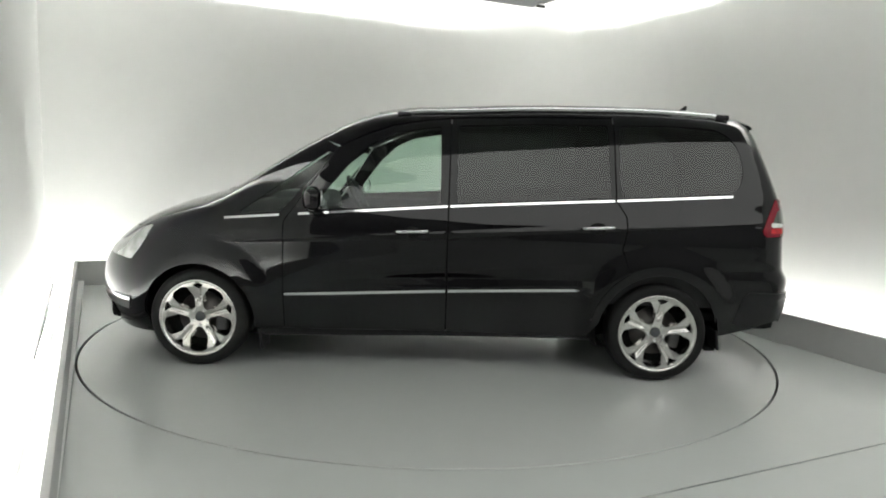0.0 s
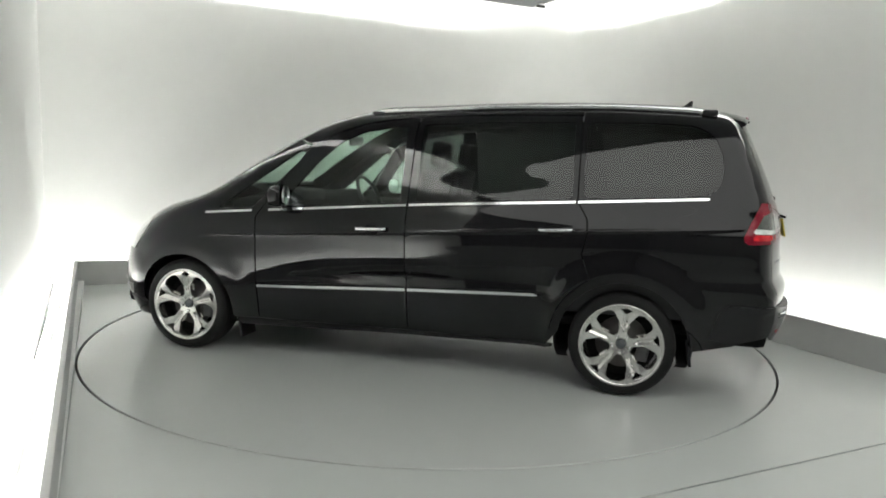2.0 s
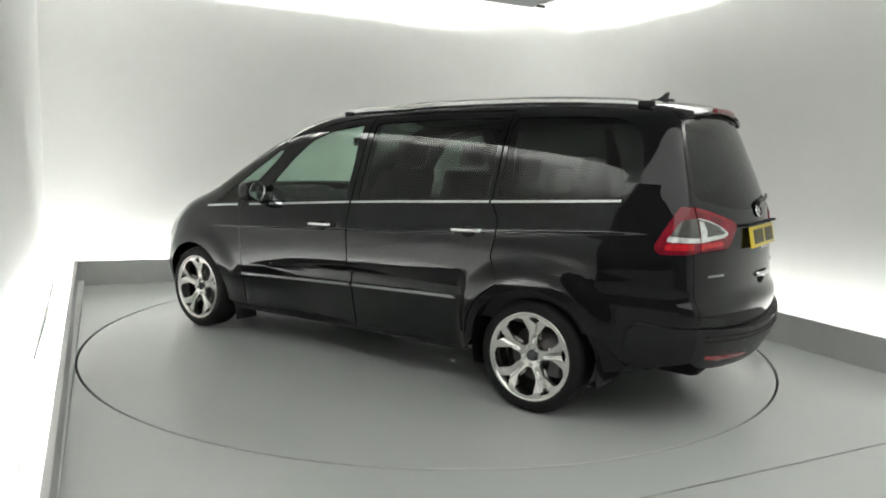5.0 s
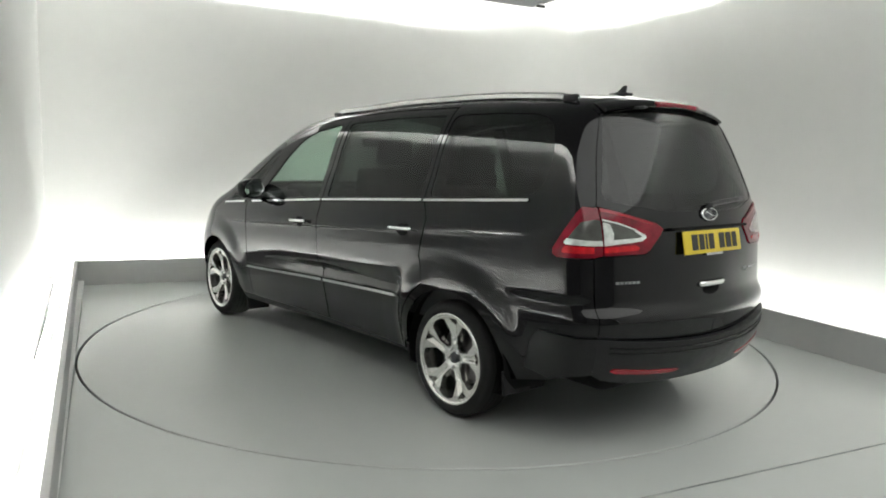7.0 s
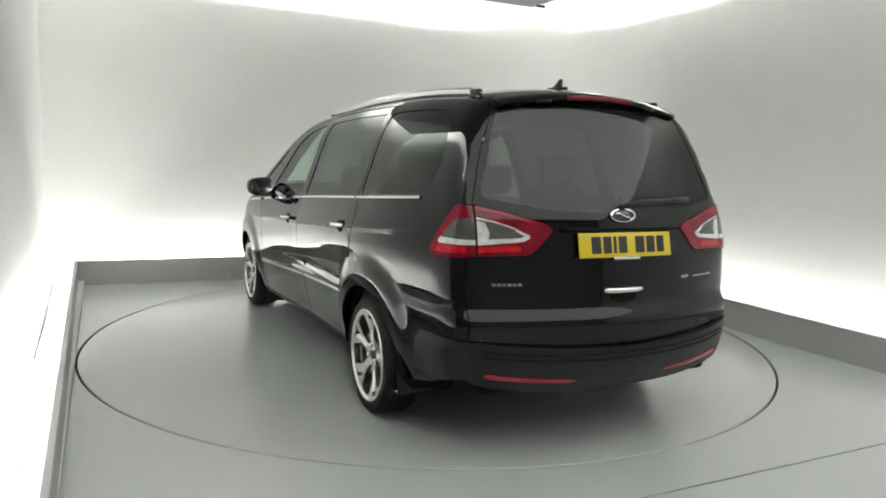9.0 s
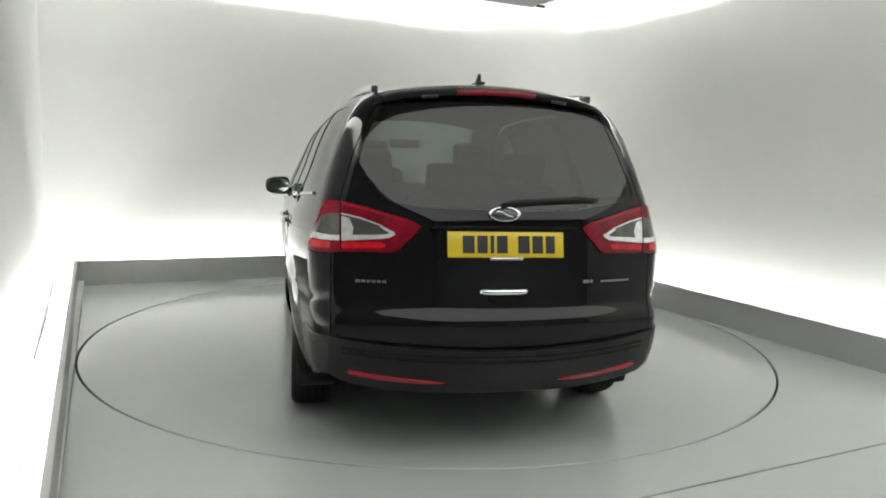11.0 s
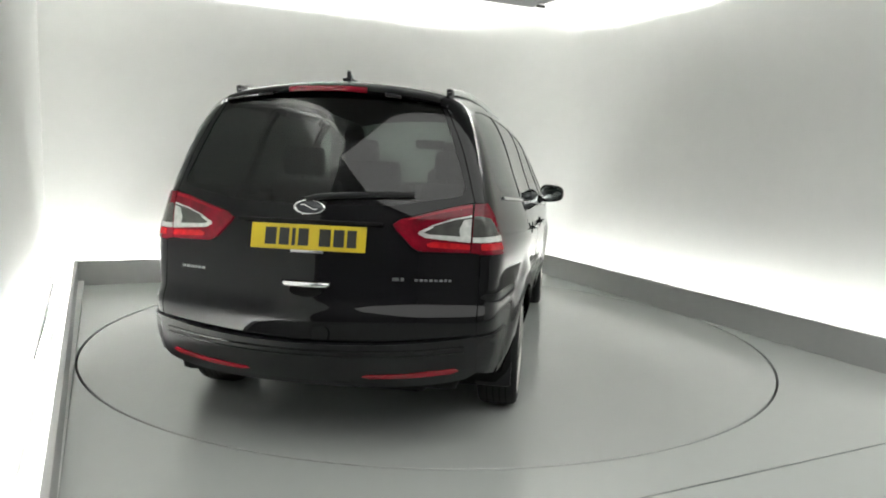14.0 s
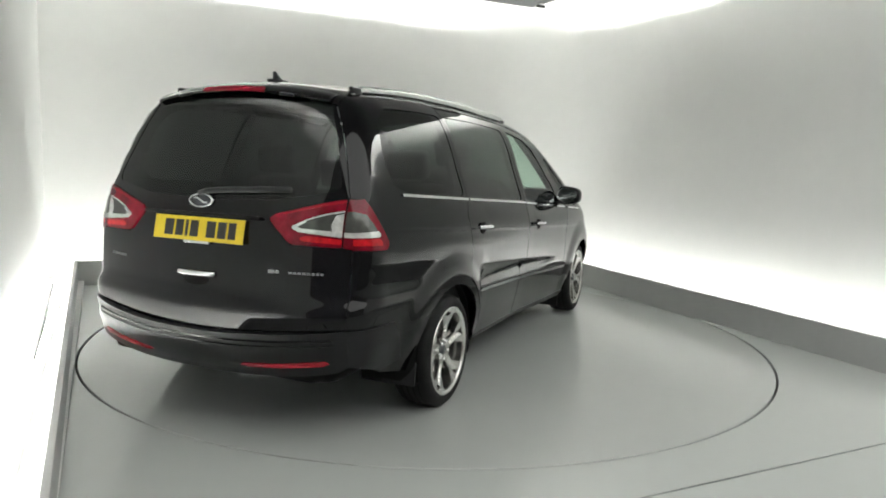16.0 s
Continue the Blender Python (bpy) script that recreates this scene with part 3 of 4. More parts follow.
    # dark pillars behind the door gaps
    for gap in ([(-.055, SILL), (-.055, 1.57), (-.165, 1.575), (-.165, SILL)], [(-1.10, .62), (-1.10, 1.60), (-1.16, 1.60), (-1.24, 1.10), (-1.24, .90)], [(.84, SILL), (.84, .99), (.94, .92), (.94, SILL)]):
        panel("pillar_backing", "side", gap, M_UNDER, car, off=-.020, thick=.02, mirror=mir)
    # roof rail side strip between door tops and roof
    panel("cant_rail", "side", [(.572, 1.402), (.40, 1.486), (.25, 1.540), (.10, 1.570), (-.105, 1.597), (-.6, 1.620), (-1.122, 1.626)] + roof_line(-1.122, .72, 40), M_PAINT, car, mirror=mir)
    # rear bumper side and sill
    panel("bumper_corner", "side", [(-1.90, .375), (-1.945, .53), (-1.99, .575)] + rear_line(.572, .40) + [(-2.02, .345)], M_TRIM, car, off=lambda P: (.003 + .008 * np.clip((-1.90 - P[:, 0]) / .20, 0, 1) ** 1.5) * np.clip((P[:, 2] - .335) / .15, .15, 1), thick=.02, mirror=mir, label="matt black bumper corner")
    panel("sill", "side", [(1.06, .25), (1.03, .198), (-.98, .232), (-1.03, .25)], M_TRIM, car, off=-.004, thick=.03, mirror=mir, label="matt black sill")
    # tail lamp, outer half on the side panel and inner half on the tailgate
    lamp = panel("tail_lamp", "side", LAMP_SIDE + rear_line(.927, 1.146), M_RED, car, off=.006, thick=.03, mirror=mir, label="red tail lamp with a clear centre", du=.02, dv=.014)
    panel("lens", "side", rounded([(-2.140, 1.082), (-2.112, 1.026), (-2.102, 1.006), (-2.108, .998)] + rear_line(.992, 1.095, 6), .004), M_LAMPGREY, lamp, off=.0085, thick=.006, mirror=mir, label="smoky clear lens", du=.02, dv=.014)
    panel("lens", "side", [(-2.100, 1.008), (-2.092, .990), (-2.100, .981)] + rear_line(.980, 1.002, 3), M_CLEAR, lamp, off=.011, thick=.006, mirror=mir, label="bright edge of the lens", du=.02, dv=.014)
    zz = np.linspace(.927, 1.146, 14)
    edge = [(float(rear_y(z)), float(z)) for z in zz]
    LAMP_REAR = edge + [(.706, 1.150), (.703, .936)]
    panel("lens_base", "rear", LAMP_REAR, M_RED, lamp, off=.006, thick=.03, mirror=mir, du=.02, dv=.014)
    panel("lens", "rear", [(float(rear_y(z)), float(z)) for z in np.linspace(.992, 1.095, 5)] + [(.706, 1.092), (.706, .992)], M_LAMPGREY, lamp, off=.0085, thick=.006, mirror=mir, du=.02, dv=.014)
    panel("lens", "rear", [(float(rear_y(z)), float(z)) for z in (.980, .991, 1.002)] + [(.706, 1.003), (.706, .981)], M_CLEAR, lamp, off=.011, thick=.006, mirror=mir, label="bright edge of the lens", du=.02, dv=.014)
    gate_lamp = panel("gate_lamp", "rear", rounded([(.699, 1.149), (.60, 1.128), (.40, 1.075), (.366, 1.052), (.378, 1.034), (.455, .955), (.482, .940), (.699, .935)], .012), M_RED, car, off=.006, thick=.03, mirror=mir,
                      label="red tail lamp on the tailgate with a clear wedge", du=.02, dv=.014)
    panel("lens", "rear", rounded([(.697, 1.090), (.62, 1.074), (.50, 1.036), (.485, 1.018), (.50, 1.008), (.697, .998)], .006), M_LAMPGREY, gate_lamp, off=.0085, thick=.006, mirror=mir, label="smoky clear lens", du=.02, dv=.014)
    panel("lens", "rear", rounded([(.697, 1.004), (.52, 1.013), (.498, 1.020), (.54, 1.043), (.533, 1.050), (.478, 1.024), (.476, 1.013), (.505, .998), (.697, .980)], .003), M_CLEAR, gate_lamp, off=.011, thick=.006, mirror=mir, label="bright edge of the lens", du=.02, dv=.014)
    panel("lens", "rear", rounded([(.697, 1.084), (.664, 1.076), (.648, 1.035), (.652, 1.005), (.697, 1.000)], .006), M_CLEAR, gate_lamp, off=.010, thick=.006, mirror=mir, label="white reversing lens", du=.02, dv=.014)
    panel("lens", "rear", rounded([(.697, .972), (.540, .982), (.512, .972), (.520, .958), (.697, .948)], .008), M_REDBRIGHT, gate_lamp, off=.0085, thick=.006, mirror=mir, label="brighter red stop lens", du=.02, dv=.014)
    panel("lens", "rear", rounded([(.697, 1.143), (.60, 1.122), (.43, 1.077), (.43, 1.070), (.60, 1.112), (.697, 1.130)], .003), M_REDDARK, gate_lamp, off=.0085, thick=.006, mirror=mir, label="dark red band along the lamp's top", du=.02, dv=.014)
    panel("lens", "rear", rounded([(.697, 1.097), (.62, 1.081), (.53, 1.052), (.53, 1.046), (.62, 1.075), (.697, 1.090)], .002), M_CLEAR, gate_lamp, off=.010, thick=.006, mirror=mir, label="bright edge of the lens", du=.02, dv=.014)
    panel("lens", "side", rounded([(-2.090, .960), (-2.100, .974)] + rear_line(.974, .946, 4) + [(-2.092, .944)], .003), M_REDBRIGHT, lamp, off=.0085, thick=.006, mirror=mir, label="brighter red stop lens", du=.02, dv=.014)
    # headlamp and fog trim
    head = panel("headlamp", "side", rounded([(1.738, .868), (1.83, .842)] + [p for p in nose_line(.765, .655, 5)] + [(1.868, .652), (1.775, .775)], .01), M_HEAD, car, off=.005, thick=.02, mirror=mir, label="clear headlamp", du=.02, dv=.014)
    panel("lens", "front", [(float(nose_y(z)), float(z)) for z in np.linspace(.655, .765, 5)] + [(.55, .72), (.50, .655)], M_HEAD, head, off=.005, thick=.02, mirror=mir)
    fog = panel("fog_trim", "side", [(1.875, .408), (1.895, .33)] + nose_line(.335, .408, 4), M_CHROME, car, off=.008, thick=.02, mirror=mir, label="bright fog lamp surround")
    panel("lens", "front", [(float(nose_y(z)), float(z)) for z in np.linspace(.335, .408, 4)] + [(.52, .40), (.54, .345)], M_CHROME, fog, off=.008, thick=.02, mirror=mir)
    # door handles: a cup and a bar
    for hx, hz, hd in ((.105, .889, door), (-1.02, .948, rdoor)):
        hy = float(on_side(np.array([[hx, hz]]))[0, 1])
        cup = lathe([(.0005, .004), (.03, .0035), (.042, .001), (.045, -.004)], 28, "Y", Matrix.Translation((hx, s * (hy + .002), hz - .002)) @ Matrix.Diagonal((1.15, s, .8, 1)), closed=False)
        part("handle_cup", cup, M_UNDER, hd)
        bar = tube_along([(hx + dx, s * (hy + .012 + .020 * (1 - (dx / .105) ** 4)), hz + .006 - dx * .05) for dx in np.linspace(-.1, .1, 13)], .011, 10, 1.0)
        part("handle", bar, M_SATIN, hd, "chrome door handle")
    # roof rail
    xs = np.linspace(.24, -1.88, 40)
    ry = np.interp(xs, [-1.9, -1.0, .25], [.528, .568, .590])
    rz = on_top(np.stack([xs, ry], 1))[:, 2]
    lift = .019 * np.clip(np.minimum((.24 - xs) / .14, (xs + 1.88) / .10), 0, 1) ** .6
    rail = part("roof_rail", tube_along([(x, s * y, z + l) for x, y, z, l in zip(xs, ry, rz, lift)], .011, 12, 1.7), M_SATIN, car, "satin silver roof rail")
    for fx in (.20, -1.84):
        i = int(np.argmin(abs(xs - fx)))
        part("rail_foot", box((.09, .028, .036 if fx < 0 else .024), .010, Matrix.Translation((fx, s * ry[i], rz[i] + (.012 if fx < 0 else .004)))), M_TRIM, rail, "black rail foot")
    # door mirror
    mir_bm = bmesh.new()
    bmesh.ops.create_uvsphere(mir_bm, u_segments=28, v_segments=18, radius=1.0)
    for v in mir_bm.verts:
        q = v.co.copy()
        p = Vector([math.copysign(abs(c) ** .62, c) for c in q])
        v.co = Vector((p.x * .070 * (1 if p.x > 0 else .45), p.y * .096, p.z * .070 * (1 - .12 * p.y * s)))
    base_m = Matrix.Translation((.690, s * 1.018, 1.074)) @ Matrix.Rotation(radians(14 * s), 4, "Z")
    bmesh.ops.transform(mir_bm, matrix=base_m, verts=mir_bm.verts)
    mirror_part = part("door_mirror", mir_bm, M_PAINT, car, "black door mirror")
    part("mirror_glass", lathe([(.0005, .0), (.056, .0), (.060, .003), (.060, .008)], 32, "Y", base_m @ Matrix.Translation((-.034, 0, .002)) @ Matrix.Rotation(radians(90), 4, "Z") @ Matrix.Diagonal((1.42, 1, 1.0, 1)), closed=False),
         M_MIRROR, mirror_part, "mirror glass")
    part("stalk", box((.05, .16, .026), .010, Matrix.Translation((.705, s * .912, 1.010)) @ Matrix.Rotation(radians(14 * s), 4, "X")), M_TRIM, mirror_part)

# bonnet, windscreen, roof
xb = lambda y: 2.12 - .5 * y ** 2
hood_edge = [(float(xb(y)), float(y)) for y in np.linspace(.70, -.70, 25)]
hx = np.linspace(1.30, 1.872, 12)
panel("bonnet", "top", [(float(x), float(roof_y(x)) - .004) for x in hx] + hood_edge + [(float(x), -float(roof_y(x)) + .004) for x in hx[::-1]] +
      [(1.30 - .02 * 0 + .10 * (1 - (y / .725) ** 2), y) for y in np.linspace(-.70, .70, 15)], M_PAINT, car, label="glossy black bonnet", dv=.035)
wx = np.linspace(.40, 1.28, 14)
screen = [(float(x), float(roof_y(x)) - .045) for x in wx] + [(1.28 + .10 * (1 - (y / .70) ** 2), y) for y in np.linspace(.67, -.67, 15)] + \
    [(float(x), -float(roof_y(x)) + .045) for x in wx[::-1]] + [(.40 + .10 * (1 - (y / .55) ** 2) - .06, y) for y in np.linspace(-.53, .53, 13)]
panel("windscreen", "top", screen, M_GLASS, car, off=-.002, thick=.004, label="clear windscreen", dv=.04)
for s in (1, -1):
    panel("pillar", "top", [(float(x), s * (float(roof_y(x)) - .049)) for x in wx] + [(float(x), s * float(roof_y(x))) for x in wx[::-1]], M_PAINT, car, du=.04, dv=.015)
rx = np.linspace(-2.02, .395, 30)
roof_tail = [(-2.065 + .15 * y ** 2, y) for y in np.linspace(-.545, .545, 21)]
panel("roof", "top", [(float(x), float(roof_y(x))) for x in rx] + [(.395 + .10 * (1 - (y / .55) ** 2) - .065, y) for y in np.linspace(.53, -.53, 13)] +
      [(float(x), -float(roof_y(x))) for x in rx[::-1]] + roof_tail, M_PAINT, car, label="glossy black roof", dv=.04)
panel("cowl", "top", [(1.285 + .10 * (1 - (y / .70) ** 2), y) for y in np.linspace(.69, -.69, 15)] + [(1.315 + .085 * (1 - (y / .70) ** 2), y) for y in np.linspace(-.69, .69, 15)], M_TRIM, car, off=-.004)

# nose
nf = [(float(nose_y(z)), float(z)) for z in np.linspace(.19, T_F, 14)]
top_edge = on_top(np.array([[xb(y), y] for y in np.linspace(.69, -.69, 25)]))
panel("front_bumper", "front", nf + [(float(p[1]), float(p[2]) - .006) for p in top_edge] + [(-a, b) for a, b in nf[::-1]], M_PAINT, car, du=.05, dv=.03)

# tailgate: glass, painted lower part
GLASS_R = rounded([(-.52, 1.585), (-.575, 1.46), (-.665, 1.215), (-.648, 1.180), (-.36, 1.132), (0, 1.124), (.36, 1.132), (.648, 1.180), (.665, 1.215), (.575, 1.46), (.52, 1.585), (.28, 1.606), (0, 1.612), (-.28, 1.606)], .03)
gz = np.linspace(1.155, T_R - .003, 16)
gate_hi = [(float(rear_y(z)) - .004, float(z)) for z in gz]
low_z = np.linspace(.577, .928, 12)
gate_lo = [(float(rear_y(z)) - .004, float(z)) for z in low_z]
inner_lamp = [(.699, .931), (.480, .936), (.452, .951), (.372, 1.034), (.362, 1.052), (.398, 1.079), (.60, 1.132), (.699, 1.153)]
tail_top = on_top(np.array([[-2.068 + .15 * y ** 2, y] for y in np.linspace(.54, -.54, 21)]))
right_half = gate_lo + inner_lamp + gate_hi
gate_foot = [(y, .577 - .042 * (1 - (y / .745) ** 2)) for y in np.linspace(-.72, .72, 21)]
outline = gate_foot + right_half + [(float(p[1]), float(p[2]) - .004) for p in tail_top] + [(-a, b) for a, b in right_half[::-1]]
gate = panel("tailgate", "rear", outline, M_PAINT, car, [GLASS_R], label="glossy black tailgate", dv=.012, du=.04)
panel("rear_window", "rear", GLASS_R, M_REARGLASS, gate, off=-.003, thick=.004, label="dark privacy rear window")

# roof spoiler lip with the high stop lamp
lip = bmesh.new()
ys = np.linspace(-.515, .515, 29)
rows = []
for y in ys:
    x0 = -2.02 + .20 * y * y
    z0 = float(on_top(np.array([[-1.98 + .15 * y * y, y]]))[0, 2])
    prof_pts = [(x0 + .10, z0 + .002), (x0, z0 - .007), (x0 - .062, z0 - .026), (x0 - .080, z0 - .042), (x0 - .072, z0 - .052), (x0 - .0, z0 - .052)]
    rows.append([lip.verts.new((a, y, b)) for a, b in prof_pts])
for a, b in zip(rows, rows[1:]):
    for j in range(len(a)):
        lip.faces.new((a[j], a[(j + 1) % len(a)], b[(j + 1) % len(a)], b[j]))
lip.faces.new(rows[0]), lip.faces.new(rows[-1][::-1])
bmesh.ops.recalc_face_normals(lip, faces=lip.faces)
spoiler = crisp(part("spoiler", lip, M_PAINT, car, "glossy black roof spoiler"), 50)
stop = tube_along([(-2.092 + .20 * y * y, y, float(on_top(np.array([[-1.98 + .15 * y * y, y]]))[0, 2]) - .037) for y in np.linspace(-.185, .185, 15)], .0105, 10, 1.3)
part("stop_lamp", stop, M_RED, spoiler, "red high stop lamp")
for s in (1, -1):
    nz = tube_along([(-2.10 + .20 * y * y, y * s, float(on_top(np.array([[-1.98 + .15 * y * y, y]]))[0, 2]) - .05) for y in np.linspace(.27, .34, 4)], .007, 8)
    part("washer_strip", nz, M_TRIM, spoiler)

# number plate with plain bars, in a shallow recess under a trim bar
tilt = math.atan2(.022, .104)
pm = Matrix.Translation((-2.340, 0, .983)) @ Matrix.Rotation(tilt, 4, "Y")
plate = part("number_plate", box((.008, .522, .112), .003, pm), M_PLATE, gate, "yellow number plate with dark bars")
x0, bars = .195, (.052, .045, .016, .047, None, .052, .048, .042)
for wdt in bars:
    if wdt is None:
        x0 -= .035
        continue
    part("plate_bar", box((.002, wdt, .076), .0, pm @ Matrix.Translation((-.0048, x0 - wdt / 2, 0))), M_INK, plate, smooth=False)
    x0 -= wdt + .013
part("plate_frame", box((.006, .15, .012), .002, pm @ Matrix.Translation((-.002, 0, -.062))), M_SATIN, plate)
part("plate_trim", box((.024, .66, .014), .006, Matrix.Translation((-2.326, 0, 1.053))), M_UNDER, gate)
# badge, handle, lettering bars
bm_m = Matrix.Translation((-2.308, .005, 1.112)) @ Matrix.Rotation(radians(-76), 4, "Y") @ Matrix.Diagonal((.46, 1, .6, 1))
badge = part("badge", lathe([(.0005, .0), (.058, .0), (.070, .004), (.074, .010), (.070, .016), (.062, .017)], 40, "Z", bm_m, closed=False), M_CHROME, gate, "chrome oval badge")
part("badge_field", lathe([(.0005, .012), (.058, .012), (.060, .008)], 40, "Z", bm_m, closed=False), M_BADGE, badge)
mark = [bm_m @ Vector((.022 * math.sin(a * 2.2), .040 * a, .014)) for a in np.linspace(-1, 1, 15)]
part("badge_mark", tube_along([q[:] for q in mark], .0035, 6), M_CHROME, badge, "bright curl inside the oval")
hndl = part("gate_handle", tube_along([(-2.350 - .020 * (1 - (y / .11) ** 4), y + .005, .779) for y in np.linspace(-.108, .108, 13)], .011, 10, 1.2), M_CHROME, gate, "chrome tailgate handle")
part("handle_recess", lathe([(.0005, .0), (.06, .0), (.075, -.004)], 30, "Z", Matrix.Translation((-2.358, .005, .750)) @ Matrix.Rotation(radians(-90), 4, "Y") @ Matrix.Diagonal((.45, 1, 1, 1)), closed=False), M_UNDER, gate)


def letter_bars(y0, z, widths, h):
    for w in widths:
        px = float(on_rear(np.array([[y0 - w / 2, z]]))[0, 0])
        part("badge_bar", box((.005, w, h), .001, Matrix.Translation((px - .002, y0 - w / 2, z)) @ Matrix.Rotation(math.atan(-.5 * (y0 - w / 2)), 4, "Z")), M_LETTER, gate, smooth=False)
        y0 -= w + .006


letter_bars(.640, .812, (.018, .017, .014, .017, .016, .016), .011)
letter_bars(-.375, .815, (.030, .014), .014)
letter_bars(-.470, .813, (.016, .014, .015, .014, .016, .014, .013, .012), .009)

# rear wiper
part("wiper_arm", tube_along([(float(on_rear(np.array([[y, z]]))[0, 0]) - .013, y, z) for y, z in ((.02, 1.146), (-.03, 1.160), (-.12, 1.168), (-.24, 1.174), (-.35, 1.179), (-.45, 1.182))], .009, 8, 1.5), M_TRIM, gate, "black rear wiper")

# rear bumper
bz = np.linspace(.40, .572, 8)
bl = [(float(rear_y(z)), float(z)) for z in bz]
low = [(y, .328 + .045 * (abs(y) / .70) ** 4) for y in np.linspace(-.70, .70, 21)]
top = [(y, .572 - .042 * (1 - (y / .745) ** 2)) for y in np.linspace(.74, -.74, 21)]
bumper = panel("rear_bumper", "rear", bl + top[1:-1] + [(-a, b) for a, b in bl[::-1]] + low, M_TRIM, car, off=lambda P: (.034 - .024 * (P[:, 1] / .745) ** 4) * np.clip((P[:, 2] - .325) / .15, .1, 1) ** .8, thick=.035, label="matt black rear bumper", dv=.012)
for z0, tall in ((.499, .007), (.478, .004)):
    up = [(y, z0 + tall + .026 * (y / .70) ** 2) for y in np.linspace(.69, -.69, 31)]
    panel("moulding", "rear", up + [(y, z - tall) for y, z in up[::-1]], M_PAINT, bumper, off=lambda P: .040 - .024 * (P[:, 1] / .745) ** 4, thick=.012, label="glossy moulded line along the bumper", du=0)
for mir in (False, True):
    panel("reflector", "rear", rounded([(.655, .430), (.45, .407), (.275, .395), (.255, .386), (.30, .378), (.45, .385), (.64, .405), (.672, .418)], .004), M_REDDARK, bumper, off=lambda P: (.034 - .024 * (P[:, 1] / .745) ** 4) * np.clip((P[:, 2] - .325) / .15, .1, 1) ** .8 + .004, thick=.01, mirror=mir, label="dark red bumper reflector")

# roof aerial
aer = bmesh.new()
AER_Z = float(on_top(np.array([[-1.735, 0]]))[0, 2])
rbox(aer, (.13, .046, .016), .007, Matrix.Translation((-1.735, 0, AER_Z + .006)))
fin = [(-1.690, .010), (-1.722, .024), (-1.752, .050), (-1.764, .054), (-1.770, .048), (-1.766, .020), (-1.772, .008)]
loops = [[aer.verts.new((x, w * (1 - z * 9), AER_Z + z)) for x, z in fin] for w in (.011, -.011)]
for j in range(len(fin)):
    k = (j + 1) % len(fin)
    aer.faces.new((loops[0][j], loops[0][k], loops[1][k], loops[1][j]))
aer.faces.new(loops[0][::-1]), aer.faces.new(loops[1])
bmesh.ops.recalc_face_normals(aer, faces=aer.faces)
part("aerial", aer, M_TRIM, car, "black shark-fin aerial")

# underbody and arch liners
under = bmesh.new()
rbox(under, (1.95, 1.56, .14), .04, Matrix.Translation((0, 0, .32)))
rbox(under, (.50, 1.02, .22), .04, Matrix.Translation((1.45, 0, .34)))
rbox(under, (.30, 1.30, .26), .05, Matrix.Translation((1.98, 0, .34)))
rbox(under, (.70, 1.02, .22), .04, Matrix.Translation((-1.40, 0, .36)))
rbox(under, (.42, 1.34, .20), .05, Matrix.Translation((-2.03, 0, .40)))
rbox(under, (1.0, .8, .4), .05, Matrix.Translation((1.55, 0, .62)))
part("underbody", under, M_UNDER, car, "black underbody")
part("silencer", box((.22, .50, .11), .045, Matrix.Translation((-2.0, -.25, .29))), M_UNDER, car)
for cx, r in WHEELS:
    for s in (1, -1):
        lin = bmesh.new()
        rows = []
        for a in np.linspace(-38, 218, 38):
            c, q = math.cos(radians(a)), math.sin(radians(a))
            rr = r + .012
            prof_pts = [(rr, .875), (rr + .02, .80), (rr + .02, .58), (.05, .55)]
            rows.append([lin.verts.new((cx + R * c, s * yy, max(HUB_Z + R * q, .205))) for R, yy in prof_pts])
        for a, b in zip(rows, rows[1:]):
            for j in range(3):
                lin.faces.new((a[j], a[j + 1], b[j + 1], b[j]))
        bmesh.ops.recalc_face_normals(lin, faces=lin.faces)
        part("arch_liner", lin, M_UNDER, car)
        fx = cx - r + .0 - (.02 if cx > 0 else .01)
        part("mud_flap", box((.016, .18, .20 if cx > 0 else .12), .006, Matrix.Translation((fx - .0, s * .79, .20 if cx > 0 else .27)) @ Matrix.Rotation(radians(8), 4, "Y")), M_TRIM, car, "black mud flap")

# wheels
def star_holes():
    holes = []
    for k in range(5):
        a0 = 2 * math.pi * k / 5
        P = lambda r, d: (r * math.cos(a0 + radians(d)), r * math.sin(a0 + radians(d)))
        holes.append(rounded([P(.066, 36 - 14), P(.128, 36 - 25), P(.204, 36 - 16), P(.2165, 36 - 7), P(.2165, 36 + 7), P(.204, 36 + 16), P(.128, 36 + 25), P(.066, 36 + 14)], .007, 3))
        holes.append(rounded([P(.180, 0), P(.213, 9.5), P(.218, 0), P(.213, -9.5)], .004, 3))
    return holes


def wheel_mesh_parts():
    V, F = triangles(circle(.229, 90), star_holes(), .007, .007, .008)
    r, ang = np.hypot(V[:, 0], V[:, 1]), np.arctan2(V[:, 1], V[:, 0])
    off_axis = np.abs((ang + math.pi / 5) % (2 * math.pi / 5) - math.pi / 5) * r     # distance from the nearest spoke's middle line
    groove = np.exp(-(off_axis / (.008 + .05 * np.clip(r - .06, 0, 1))) ** 4) * np.clip((r - .070) / .03, 0, 1) * np.clip((.225 - r) / .02, 0, 1)
    face_y = .010 + .026 * np.clip(r / .2, 0, 1) ** 2 - .012 * np.exp(-(r / .05) ** 2) - .013 * groove
    P = np.stack([V[:, 0], face_y, V[:, 1]], 1)
    return P, F[:, ::-1], r


SP, SF, SR = wheel_mesh_parts()


